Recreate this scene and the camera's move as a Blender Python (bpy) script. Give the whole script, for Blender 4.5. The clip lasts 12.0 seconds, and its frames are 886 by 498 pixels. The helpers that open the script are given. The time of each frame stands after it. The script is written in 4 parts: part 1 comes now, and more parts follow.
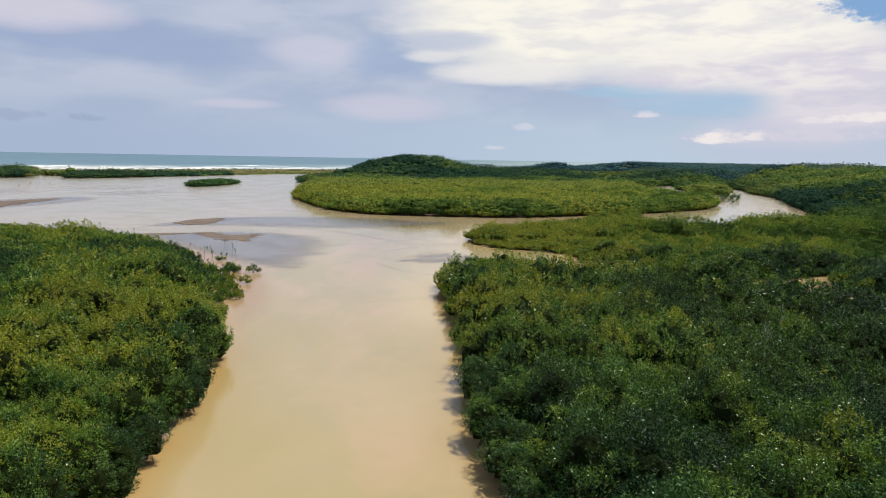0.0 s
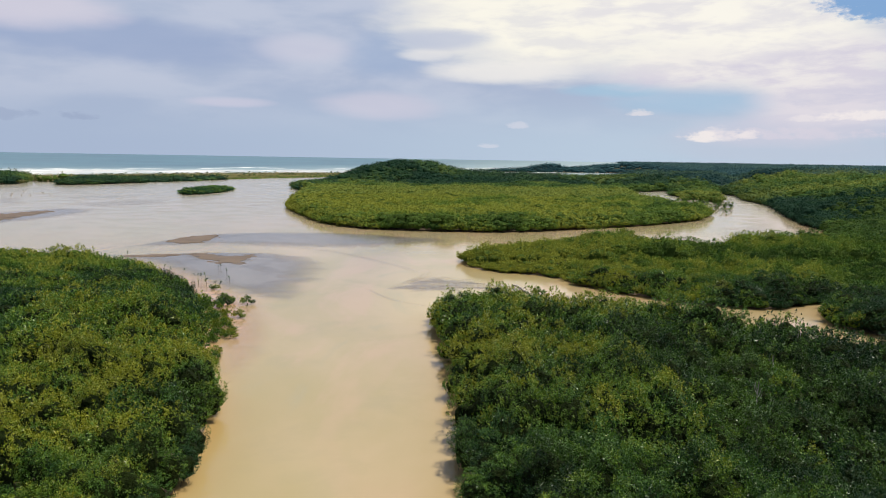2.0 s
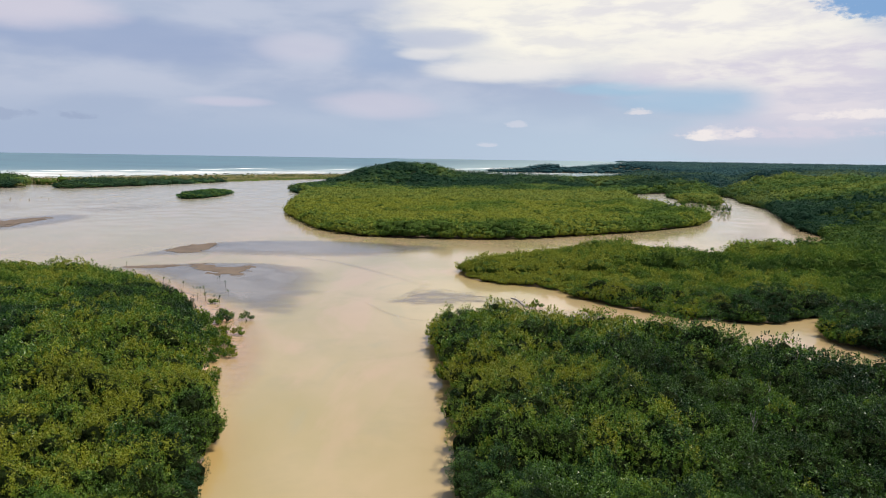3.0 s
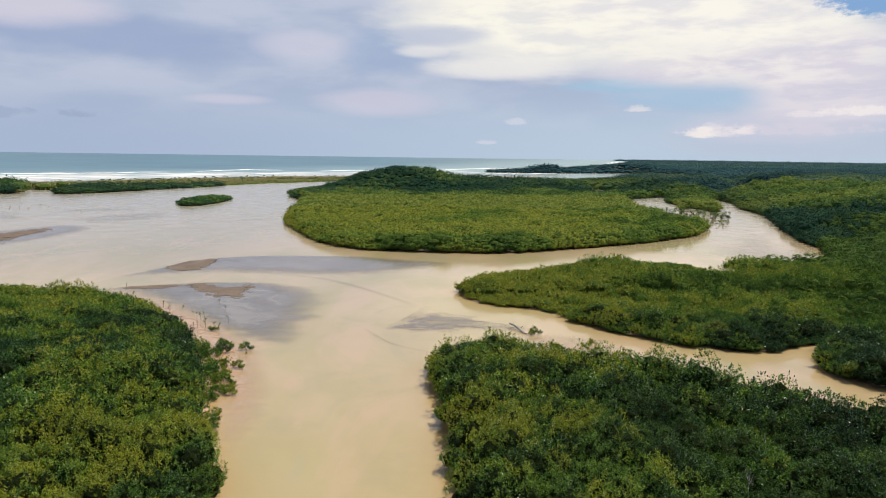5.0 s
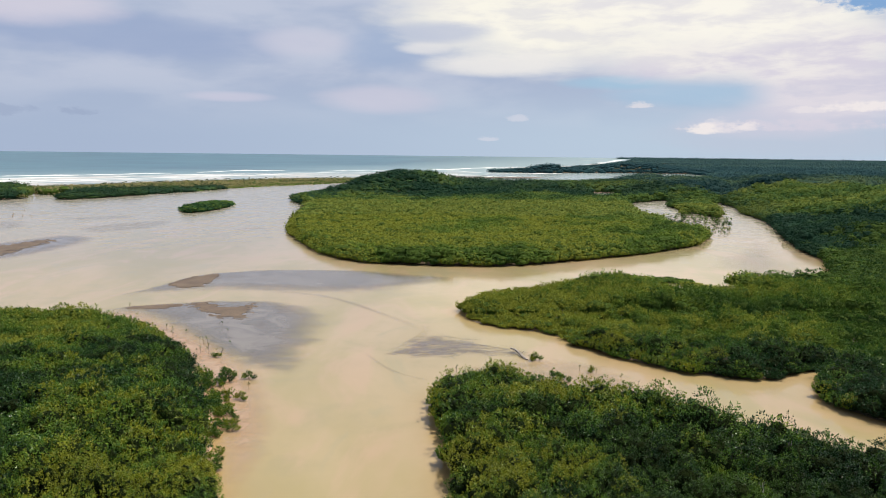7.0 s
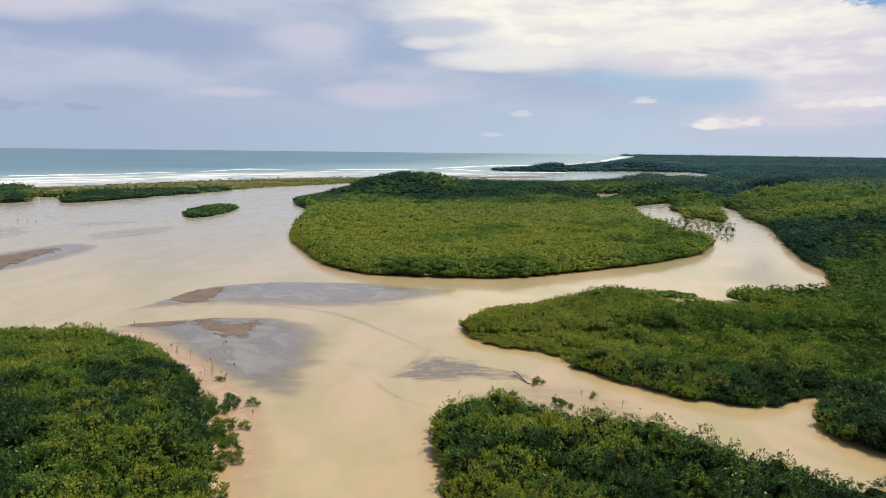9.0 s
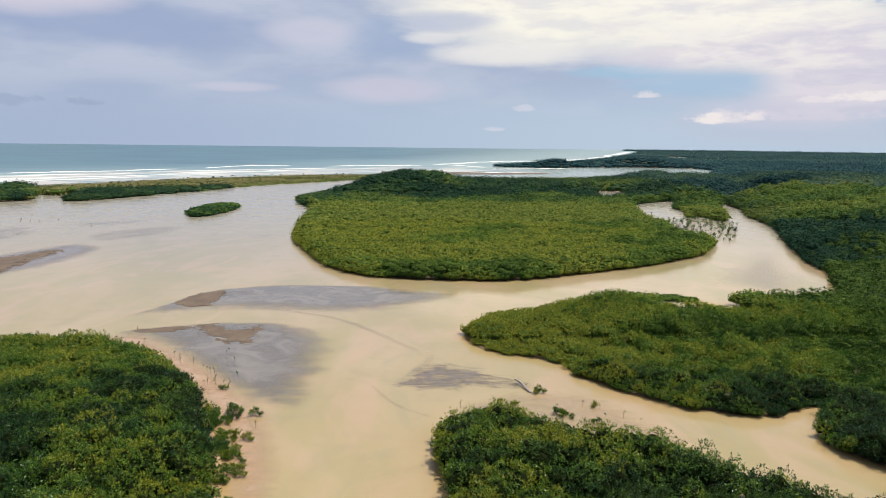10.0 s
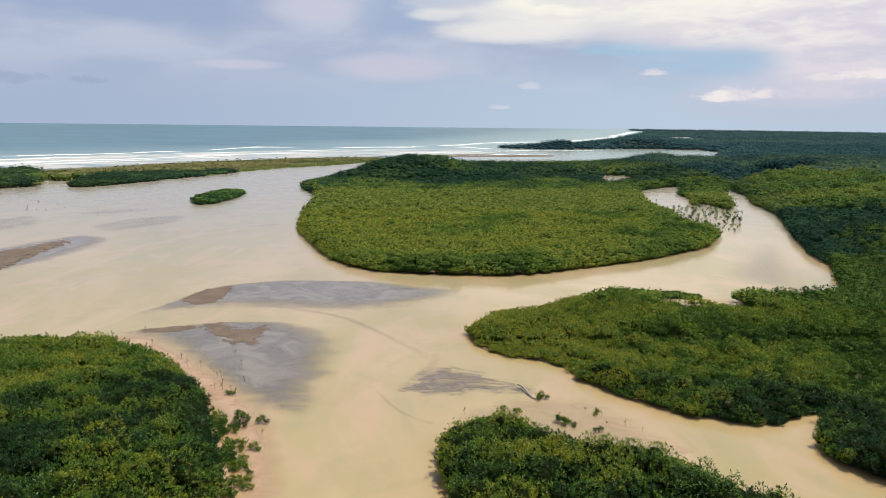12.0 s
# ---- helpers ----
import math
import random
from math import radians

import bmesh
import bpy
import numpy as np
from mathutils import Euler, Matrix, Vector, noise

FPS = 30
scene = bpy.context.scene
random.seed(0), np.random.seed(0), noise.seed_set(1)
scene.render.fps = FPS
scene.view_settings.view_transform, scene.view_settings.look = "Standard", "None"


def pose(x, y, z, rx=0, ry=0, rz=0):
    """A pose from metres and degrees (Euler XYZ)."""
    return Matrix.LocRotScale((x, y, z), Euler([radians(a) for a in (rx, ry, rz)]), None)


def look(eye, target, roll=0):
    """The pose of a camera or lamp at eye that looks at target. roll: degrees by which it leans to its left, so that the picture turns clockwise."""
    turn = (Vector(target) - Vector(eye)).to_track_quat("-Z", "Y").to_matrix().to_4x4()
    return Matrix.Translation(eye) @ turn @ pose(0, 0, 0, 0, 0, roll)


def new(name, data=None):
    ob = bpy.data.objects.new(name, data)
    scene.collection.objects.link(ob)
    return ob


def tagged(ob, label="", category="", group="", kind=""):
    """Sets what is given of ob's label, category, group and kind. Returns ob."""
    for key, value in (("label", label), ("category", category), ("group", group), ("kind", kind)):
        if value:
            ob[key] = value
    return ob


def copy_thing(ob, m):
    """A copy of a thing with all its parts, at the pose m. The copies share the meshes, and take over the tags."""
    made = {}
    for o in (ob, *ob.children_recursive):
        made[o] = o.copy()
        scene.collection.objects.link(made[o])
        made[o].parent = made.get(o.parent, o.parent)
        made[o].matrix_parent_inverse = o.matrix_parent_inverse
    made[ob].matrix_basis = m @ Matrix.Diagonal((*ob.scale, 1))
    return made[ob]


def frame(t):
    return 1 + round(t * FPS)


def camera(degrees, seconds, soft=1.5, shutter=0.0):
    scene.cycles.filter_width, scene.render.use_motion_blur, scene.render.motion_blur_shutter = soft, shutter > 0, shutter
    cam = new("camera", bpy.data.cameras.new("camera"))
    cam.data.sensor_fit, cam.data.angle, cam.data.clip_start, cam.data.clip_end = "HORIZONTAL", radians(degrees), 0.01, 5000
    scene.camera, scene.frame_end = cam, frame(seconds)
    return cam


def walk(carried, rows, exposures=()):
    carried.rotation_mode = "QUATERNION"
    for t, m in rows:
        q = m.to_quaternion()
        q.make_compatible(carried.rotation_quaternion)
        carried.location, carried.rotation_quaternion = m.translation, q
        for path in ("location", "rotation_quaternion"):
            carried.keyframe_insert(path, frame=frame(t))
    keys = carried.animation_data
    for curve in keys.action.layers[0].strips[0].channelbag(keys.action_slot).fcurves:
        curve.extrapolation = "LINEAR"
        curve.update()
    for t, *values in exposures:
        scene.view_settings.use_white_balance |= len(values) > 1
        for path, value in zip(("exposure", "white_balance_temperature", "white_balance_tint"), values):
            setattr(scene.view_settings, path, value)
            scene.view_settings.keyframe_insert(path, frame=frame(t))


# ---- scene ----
cam = camera(60.4, 12.0, soft=0.8)
METRES, EYE, TILT, LEAN, TURN = 50.0, 29.5, -6.83, -1.0, 0.0
ROWS = [
    (0.0, 0.0, 0.0, 0.0, -0.0, 0.0, 0.0),
    (0.5, 0.0014, -0.0026, 0.0403, -0.12, -0.02, 0.01),
    (1.0, 0.0021, -0.0057, 0.0813, -0.24, -0.06, 0.05),
    (1.5, 0.0036, -0.0093, 0.1225, -0.34, -0.08, 0.08),
    (2.0, 0.0045, -0.0132, 0.1641, -0.42, -0.11, 0.12),
    (2.5, 0.006, -0.0182, 0.2058, -0.47, -0.14, 0.16),
    (3.0, 0.0072, -0.0234, 0.2471, -0.5, -0.18, 0.21),
    (5.0, 0.011, -0.0406, 0.4132, -0.55, -0.37, 0.31),
    (5.5, 0.0118, -0.0459, 0.4547, -0.52, -0.42, 0.36),
    (6.0, 0.013, -0.0503, 0.4961, -0.48, -0.48, 0.39),
    (6.5, 0.0148, -0.055, 0.5377, -0.44, -0.54, 0.43),
    (7.0, 0.0166, -0.0605, 0.5794, -0.39, -0.6, 0.42),
    (9.0, 0.022, -0.0793, 0.7444, -0.13, -0.93, 0.39),
    (9.5, 0.0235, -0.0843, 0.7857, -0.05, -1.14, 0.39),
    (10.0, 0.025, -0.0893, 0.8272, 0.04, -1.33, 0.4),
    (10.5, 0.0267, -0.0947, 0.8688, 0.14, -1.63, 0.41),
    (11.0, 0.0286, -0.1001, 0.9104, 0.23, -2.02, 0.4),
    (11.5, 0.0299, -0.1054, 0.9521, 0.32, -2.41, 0.39),
    (12.0, 0.0313, -0.1116, 0.993, 0.41, -2.93, 0.37),
]
walk(cam, [(t, pose(0, 0, EYE, TILT, LEAN, TURN) @ pose(METRES * x, METRES * y, METRES * z, 90 + pitch, roll, yaw)) for t, x, y, z, yaw, pitch, roll in ROWS])

# ---- light ----
SUN = Vector((0.58, 0.25, 1.30)).normalized()
world = bpy.data.worlds.new("sky")
scene.world = world
world.use_nodes = True


class Nodes:
    """Short hand for wiring a node tree."""

    def __init__(self, tree):
        self.tree = tree
        tree.nodes.clear()

    def add(self, kind, ins=None, **props):
        n = self.tree.nodes.new(kind)
        for k, v in props.items():
            setattr(n, k, v)
        for k, v in (ins or {}).items():
            self.put(n.inputs[k], v)
        return n

    def put(self, socket, v):
        if isinstance(v, bpy.types.NodeSocket):
            self.tree.links.new(v, socket)
        elif isinstance(v, tuple) and len(v) == 3 and socket.type == "RGBA":
            socket.default_value = (*v, 1)
        else:
            socket.default_value = v

    def math(self, op, a, b=0.0, c=0.0, clamp=False):
        n = self.add("ShaderNodeMath", operation=op, use_clamp=clamp)
        self.put(n.inputs[0], a), self.put(n.inputs[1], b), self.put(n.inputs[2], c)
        return n.outputs[0]

    def ramp(self, v, lo, hi, out_lo=0.0, out_hi=1.0, smooth=True):
        n = self.add("ShaderNodeMapRange", interpolation_type="SMOOTHSTEP" if smooth else "LINEAR")
        for i, x in enumerate((v, lo, hi, out_lo, out_hi)):
            self.put(n.inputs[i], x)
        return n.outputs[0]

    def mix(self, f, a, b, blend="MIX"):
        n = self.add("ShaderNodeMix", data_type="RGBA", blend_type=blend)
        self.put(n.inputs[0], f), self.put(n.inputs[6], a), self.put(n.inputs[7], b)
        return n.outputs[2]

    def vec(self, x, y, z=0.0):
        n = self.add("ShaderNodeCombineXYZ")
        self.put(n.inputs[0], x), self.put(n.inputs[1], y), self.put(n.inputs[2], z)
        return n.outputs[0]

    def noise(self, v, scale, detail=4.0, rough=0.55, distort=0.0):
        n = self.add("ShaderNodeTexNoise", {"Scale": scale, "Detail": detail, "Roughness": rough, "Distortion": distort})
        if v is not None:
            self.put(n.inputs["Vector"], v)
        return n.outputs[0]


def build_sky():
    w = Nodes(world.node_tree)
    way = w.add("ShaderNodeTexCoord").outputs["Generated"]
    sep = w.add("ShaderNodeSeparateXYZ", {0: way}).outputs
    az = w.math("ARCTAN2", sep[0], sep[1])
    el = w.math("ARCSINE", sep[2])
    sky = w.add("ShaderNodeTexSky", sky_type="NISHITA", sun_disc=False, sun_elevation=math.asin(SUN.z),
                sun_rotation=math.atan2(SUN.x, SUN.y), altitude=20.0, dust_density=2.5)
    clear = w.mix(0.65, w.mix(1.0, sky.outputs[0], (0.10, 0.10, 0.10), "MULTIPLY"), (0.36, 0.55, 0.80))
    flat = w.vec(w.math("MULTIPLY", az, 4.0), w.math("MULTIPLY", el, 13.0))
    n1 = w.noise(flat, 1.6, 6.0, 0.5, 0.2)
    n2 = w.noise(w.vec(w.math("MULTIPLY", az, 8.0), w.math("MULTIPLY", el, 30.0), 3.1), 1.8, 7.0, 0.55, 0.2)
    n3 = w.noise(w.vec(w.math("MULTIPLY", az, 30.0), w.math("MULTIPLY", el, 60.0), 7.7), 1.6, 6.0, 0.65)
    broad = w.math("ADD", w.math("MULTIPLY", w.math("SUBTRACT", n1, 0.5), 1.6), w.math("MULTIPLY", w.math("SUBTRACT", n2, 0.5), 1.2))
    puffy = w.math("ADD", w.math("MULTIPLY", w.math("SUBTRACT", n3, 0.5), 7.0), w.math("MULTIPLY", w.math("SUBTRACT", n2, 0.5), 1.2))

    def tone(r, g, b):
        return tuple((v / 255 / 12.92) if v < 11 else ((v / 255 + 0.055) / 1.055) ** 2.4 for v in (r, g, b))

    def patch(under, ca, ce, ra, re, colour, most, soft=0.7, ragged=broad, flat_foot=False):
        """A cloud or gap of that bearing, height and size, with ragged edges."""
        p = w.math("POWER", w.math("DIVIDE", w.math("SUBTRACT", az, ca), ra), 2.0)
        v = w.math("DIVIDE", w.math("SUBTRACT", el, ce), re)
        if flat_foot:
            v = w.math("MAXIMUM", v, w.math("MULTIPLY", v, -2.6))
        q = w.math("ADD", w.math("ADD", p, w.math("POWER", v, 2.0)), ragged)
        mask = w.math("MULTIPLY", w.ramp(q, 1.0 + soft, max(-0.4, 1.0 - soft)), most)
        return w.mix(mask, under, colour)

    # the grey-lavender veil that covers most of the sky
    veil = w.mix(w.ramp(n1, 0.36, 0.64), tone(170, 183, 208), tone(190, 198, 217))
    low = w.mix(w.ramp(az, -0.5, 0.35), tone(168, 183, 208), tone(186, 203, 221))
    col = w.mix(w.ramp(el, 0.10, 0.01), veil, low)
    col = patch(col, -0.369, 0.130, 0.20, 0.024, tone(155, 171, 203), 0.8, 0.9)
    col = patch(col, -0.061, 0.128, 0.055, 0.028, tone(160, 178, 208), 0.75, 0.9)
    col = patch(col, -0.481, 0.160, 0.085, 0.022, tone(218, 212, 224), 0.7, 0.9)
    col = patch(col, -0.172, 0.132, 0.055, 0.017, tone(214, 212, 225), 0.55, 0.9)
    col = patch(col, -0.068, 0.063, 0.072, 0.016, tone(210, 206, 221), 0.6, 0.9)
    col = patch(col, -0.266, 0.063, 0.048, 0.006, tone(208, 205, 222), 0.6, 0.9)
    col = patch(col, -0.509, 0.040, 0.026, 0.006, tone(152, 166, 194), 0.5, 0.9, puffy)
    col = patch(col, -0.433, 0.041, 0.018, 0.004, tone(152, 166, 194), 0.55, 0.9, puffy)
    # blue gaps below the bright bank
    col = patch(col, 0.323, 0.072, 0.095, 0.015, tone(162, 194, 220), 0.7, 0.9)
    col = patch(col, 0.227, 0.086, 0.06, 0.008, tone(164, 196, 220), 0.8, 0.9)
    # the bright bank itself, cream above and lavender towards its foot
    col = patch(col, 0.472, 0.068, 0.085, 0.042, w.mix(w.ramp(n2, 0.36, 0.62), tone(212, 208, 222), tone(230, 222, 228)), 0.85, 0.8)
    col = patch(col, 0.390, 0.120, 0.20, 0.036, w.mix(w.ramp(n2, 0.36, 0.62), tone(217, 212, 224), tone(240, 235, 232)), 0.95, 0.7)
    col = patch(col, 0.160, 0.184, 0.215, 0.076, w.mix(w.ramp(n2, 0.35, 0.62), tone(232, 230, 228), tone(250, 246, 234)), 1.0, 0.6)
    col = patch(col, 0.350, 0.172, 0.19, 0.044, w.mix(w.ramp(n2, 0.35, 0.62), tone(230, 227, 229), tone(250, 246, 236)), 0.95, 0.6)
    col = patch(col, 0.084, 0.109, 0.09, 0.013, tone(238, 235, 232), 0.8, 0.9)
    col = patch(col, -0.018, 0.128, 0.032, 0.007, tone(232, 230, 230), 0.7, 0.9)
    col = patch(col, 0.004, 0.148, 0.062, 0.012, tone(188, 196, 216), 0.75, 0.9)
    # clear blue over the bank
    col = patch(col, 0.528, 0.190, 0.078, 0.032, tone(124, 165, 211), 0.95, 0.35, w.math("MULTIPLY", puffy, 0.35))
    col = patch(col, 0.470, 0.194, 0.018, 0.007, tone(250, 246, 240), 0.7, 1.0, puffy)
    col = patch(col, 0.46, 0.018, 0.17, 0.022, tone(190, 198, 216), 0.6, 0.9)
    col = patch(col, 0.41, 0.036, 0.09, 0.016, tone(208, 206, 221), 0.55, 0.9)
    # small heaps with flat feet
    white = tone(236, 229, 231)
    col = patch(col, 0.425, 0.0300, 0.085, 0.0085, tone(217, 211, 223), 0.6, 0.9, puffy, True)
    col = patch(col, 0.352, 0.0285, 0.032, 0.0100, white, 0.6, 1.0, puffy, True)
    col = patch(col, 0.334, 0.0262, 0.016, 0.0075, tone(246, 238, 234), 0.7, 1.0, puffy, True)
    col = patch(col, 0.385, 0.0290, 0.016, 0.0060, tone(240, 232, 232), 0.6, 1.0, puffy, True)
    col = patch(col, 0.507, 0.0520, 0.034, 0.0085, tone(244, 236, 234), 0.8, 1.0, puffy, True)
    col = patch(col, 0.447, 0.0490, 0.016, 0.0055, white, 0.6, 0.8, puffy, True)
    col = patch(col, 0.256, 0.0565, 0.012, 0.0046, white, 0.6, 1.0, puffy, True)
    col = patch(col, 0.104, 0.0411, 0.011, 0.0036, tone(214, 216, 228), 0.6, 0.9, puffy)
    col = patch(col, 0.064, 0.0137, 0.010, 0.0044, tone(214, 216, 228), 0.6, 0.9, puffy, True)
    # broken cloud overhead and behind, past the banks that are seen
    over = w.ramp(el, 0.24, 0.45)
    blue = w.mix(1.0, sky.outputs[0], (0.10, 0.10, 0.10), "MULTIPLY")
    broken = w.mix(w.ramp(w.noise(way, 3.0, 6.0, 0.6), 0.50, 0.68), blue, (0.75, 0.76, 0.82))
    col = w.mix(over, col, broken)
    # open sea and far woods past the edge of the ground
    below = w.mix(w.ramp(az, 0.20, 0.27), (0.25, 0.38, 0.46), (0.10, 0.16, 0.20))
    col = w.mix(w.ramp(el, -0.0160, -0.0140), below, col)
    bg = w.add("ShaderNodeBackground", {"Color": col, "Strength": 1.0})
    out = w.add("ShaderNodeOutputWorld")
    w.put(out.inputs[0], bg.outputs[0])


build_sky()
sun = new("sun", bpy.data.lights.new("sun", "SUN"))
sun.data.energy, sun.data.angle, sun.data.color = 4.1, radians(1.2), (1.0, 0.945, 0.80)
sun.matrix_world = look((0, 0, 400), Vector((0, 0, 400)) - SUN)
tagged(sun, kind="structure")


# ---- materials ----
def surface(name, rough=0.8):
    m = bpy.data.materials.new(name)
    m.use_nodes = True
    k = Nodes(m.node_tree)
    b = k.add("ShaderNodeBsdfPrincipled", {"Roughness": rough})
    out = k.add("ShaderNodeOutputMaterial")
    k.put(out.inputs[0], b.outputs[0])
    place = k.add("ShaderNodeNewGeometry").outputs["Position"]
    return m, k, b, out, place


def bumped(k, b, height, strength, distance):
    n = k.add("ShaderNodeBump", {"Height": height, "Strength": strength, "Distance": distance})
    k.put(b.inputs["Normal"], n.outputs[0])


def leaf_material(name, deep, mid, bright, gold, rough=0.42, glint=0.36, grain=0.32):
    m, k, b, out, place = surface(name, rough)
    tint = k.add("ShaderNodeAttribute", attribute_name="tint").outputs["Fac"]
    one = k.add("ShaderNodeObjectInfo").outputs["Random"]
    leaf = k.add("ShaderNodeNewGeometry").outputs["Random Per Island"]
    patch = k.noise(place, 0.045, 4.0, 0.6)
    v = k.math("ADD", k.math("MULTIPLY", tint, 0.95), k.math("MULTIPLY", k.math("SUBTRACT", patch, 0.5), 1.1))
    v = k.math("ADD", v, k.math("MULTIPLY", k.math("SUBTRACT", k.noise(place, 0.16, 3.0), 0.5), 1.15))
    # the broadest swings in tone stand in for cloud shadows over the woods
    v = k.math("ADD", v, k.math("MULTIPLY", k.math("SUBTRACT", k.noise(place, 0.0022, 3.0, 0.6), 0.5), 0.7))
    v = k.math("ADD", v, k.math("MULTIPLY", k.math("SUBTRACT", k.noise(place, 0.011, 3.0, 0.6), 0.5), 2.0))
    v = k.math("ADD", v, k.math("MULTIPLY", k.math("SUBTRACT", leaf, 0.5), grain))
    v = k.math("ADD", v, k.math("MULTIPLY", k.math("SUBTRACT", one, 0.5), 0.25))
    ramp = k.add("ShaderNodeValToRGB")
    r = ramp.color_ramp
    r.elements[0].position, r.elements[1].position = 0.12, 0.98
    r.elements[0].color, r.elements[1].color = (*deep, 1), (*gold, 1)
    r.elements.new(0.40).color = (*mid, 1)
    r.elements.new(0.68).color = (*bright, 1)
    k.put(ramp.inputs[0], v)
    # kinds of tree differ in hue: olive, fresh green, blue-green
    kind = k.math("ADD", k.noise(place, 0.12, 2.0, 0.5), k.math("MULTIPLY", k.math("SUBTRACT", one, 0.5), 0.25))
    hue = k.mix(k.ramp(kind, 0.53, 0.64, 0.0, 0.6), ramp.outputs[0], k.mix(0.5, ramp.outputs[0], (mid[0] * 1.45, mid[1] * 1.06, mid[2]), "MIX"))
    hue = k.mix(k.ramp(kind, 0.47, 0.36, 0.0, 0.5), hue, k.mix(0.6, ramp.outputs[0], (mid[0] * 0.7, mid[1] * 0.95, mid[2] + 0.014), "MIX"))
    k.put(b.inputs["Base Color"], hue)
    # some leaves are polished enough to glint
    k.put(b.inputs["Roughness"], k.ramp(leaf, 0.58, 0.62, rough + 0.2, 0.27 if glint > 0.3 else rough))
    k.put(b.inputs["Specular IOR Level"], k.ramp(leaf, 0.58, 0.62, min(0.14, glint), glint))
    bumped(k, b, k.noise(place, 1.3, 3.0, 0.6), 0.5, 0.5)
    soft = k.add("ShaderNodeBsdfTranslucent", {"Color": hue})
    both = k.add("ShaderNodeMixShader", {0: 0.22 if glint > 0.3 else 0.30, 1: b.outputs[0], 2: soft.outputs[0]})
    k.put(out.inputs[0], both.outputs[0])
    return m


LEAF = leaf_material("mangrove_leaf", (0.012, 0.036, 0.011), (0.052, 0.121, 0.018), (0.124, 0.221, 0.021), (0.255, 0.275, 0.020), 0.42, 0.5, 0.12)
CANOPY = leaf_material("mangrove_canopy", (0.026, 0.065, 0.016), (0.075, 0.151, 0.026), (0.172, 0.247, 0.036), (0.280, 0.299, 0.044), 0.65, 0.07, 0.15)
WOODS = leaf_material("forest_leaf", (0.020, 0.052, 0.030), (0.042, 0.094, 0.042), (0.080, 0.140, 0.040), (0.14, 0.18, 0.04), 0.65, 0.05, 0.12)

# leaves of the farther woods: bluer, with distance haze put into their colour
CANOPY_HAZED = leaf_material("hazed_mangrove_canopy", (0.022, 0.062, 0.026), (0.066, 0.142, 0.042), (0.150, 0.232, 0.050), (0.250, 0.285, 0.056), 0.65, 0.06, 0.06)

DISTANT_HAZED = leaf_material("hazed_distant_leaf", (0.016, 0.050, 0.052), (0.038, 0.090, 0.084), (0.070, 0.134, 0.090), (0.12, 0.17, 0.08), 0.7, 0.05, 0.05)

HORIZON_HAZED = leaf_material("hazed_forest_leaf", (0.036, 0.088, 0.098), (0.056, 0.120, 0.128), (0.076, 0.148, 0.145), (0.10, 0.17, 0.14), 0.8, 0.03, 0.08)

SCRUB = leaf_material("dry_scrub_leaf", (0.052, 0.088, 0.030), (0.135, 0.158, 0.060), (0.250, 0.235, 0.105), (0.37, 0.315, 0.155), 0.7, 0.06, 0.3)


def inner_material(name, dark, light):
    """Twigs and foliage inside the crowns: dull, ruffled like leaves, with the gaps' shade put into the dark colour."""
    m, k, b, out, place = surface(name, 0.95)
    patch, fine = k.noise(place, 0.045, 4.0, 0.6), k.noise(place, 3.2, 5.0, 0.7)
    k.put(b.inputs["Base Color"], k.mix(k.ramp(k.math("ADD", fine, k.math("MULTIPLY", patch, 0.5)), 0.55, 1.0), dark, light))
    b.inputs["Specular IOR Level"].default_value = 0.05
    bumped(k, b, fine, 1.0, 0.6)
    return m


INNER_SHADE = inner_material("inner_foliage_shade", (0.006, 0.010, 0.003), (0.027, 0.042, 0.009))
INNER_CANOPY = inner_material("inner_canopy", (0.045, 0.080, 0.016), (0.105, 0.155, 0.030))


def bark_material():
    m, k, b, out, place = surface("bark", 0.85)
    n = k.noise(place, 3.0, 5.0)
    k.put(b.inputs["Base Color"], k.mix(n, (0.07, 0.05, 0.035), (0.22, 0.18, 0.14)))
    bumped(k, b, k.noise(place, 12.0), 0.5, 0.05)
    return m


BARK = bark_material()


def deadwood_material():
    m, k, b, out, place = surface("bleached_wood", 0.8)
    n = k.noise(place, 2.5, 5.0)
    k.put(b.inputs["Base Color"], k.mix(k.ramp(n, 0.34, 0.52), (0.05, 0.038, 0.034), (0.44, 0.38, 0.33)))
    return m


DEAD = deadwood_material()


def mud_material():
    m, k, b, out, place = surface("mud", 0.75)
    b.inputs["Specular IOR Level"].default_value = 0.2
    big, fine = k.noise(place, 0.05, 5.0), k.noise(place, 0.7, 6.0)
    c = k.mix(k.ramp(big, 0.35, 0.65), (0.15, 0.105, 0.075), (0.26, 0.18, 0.125))
    c = k.mix(k.ramp(fine, 0.4, 0.7), c, (0.20, 0.14, 0.10))
    height = k.add("ShaderNodeSeparateXYZ", {0: place}).outputs[2]
    c = k.mix(k.ramp(height, 0.45, 0.7), c, k.mix(fine, (0.045, 0.05, 0.02), (0.10, 0.085, 0.04)))
    sand = k.add("ShaderNodeAttribute", attribute_name="sand").outputs["Fac"]
    c = k.mix(sand, c, k.mix(fine, (0.42, 0.34, 0.24), (0.55, 0.46, 0.34)))
    silt = k.add("ShaderNodeAttribute", attribute_name="silt").outputs["Fac"]
    c = k.mix(silt, c, k.mix(k.ramp(fine, 0.35, 0.65), (0.40, 0.25, 0.15), (0.52, 0.34, 0.22)))
    k.put(b.inputs["Base Color"], c)
    bumped(k, b, fine, 0.4, 0.2)
    return m


MUD = mud_material()


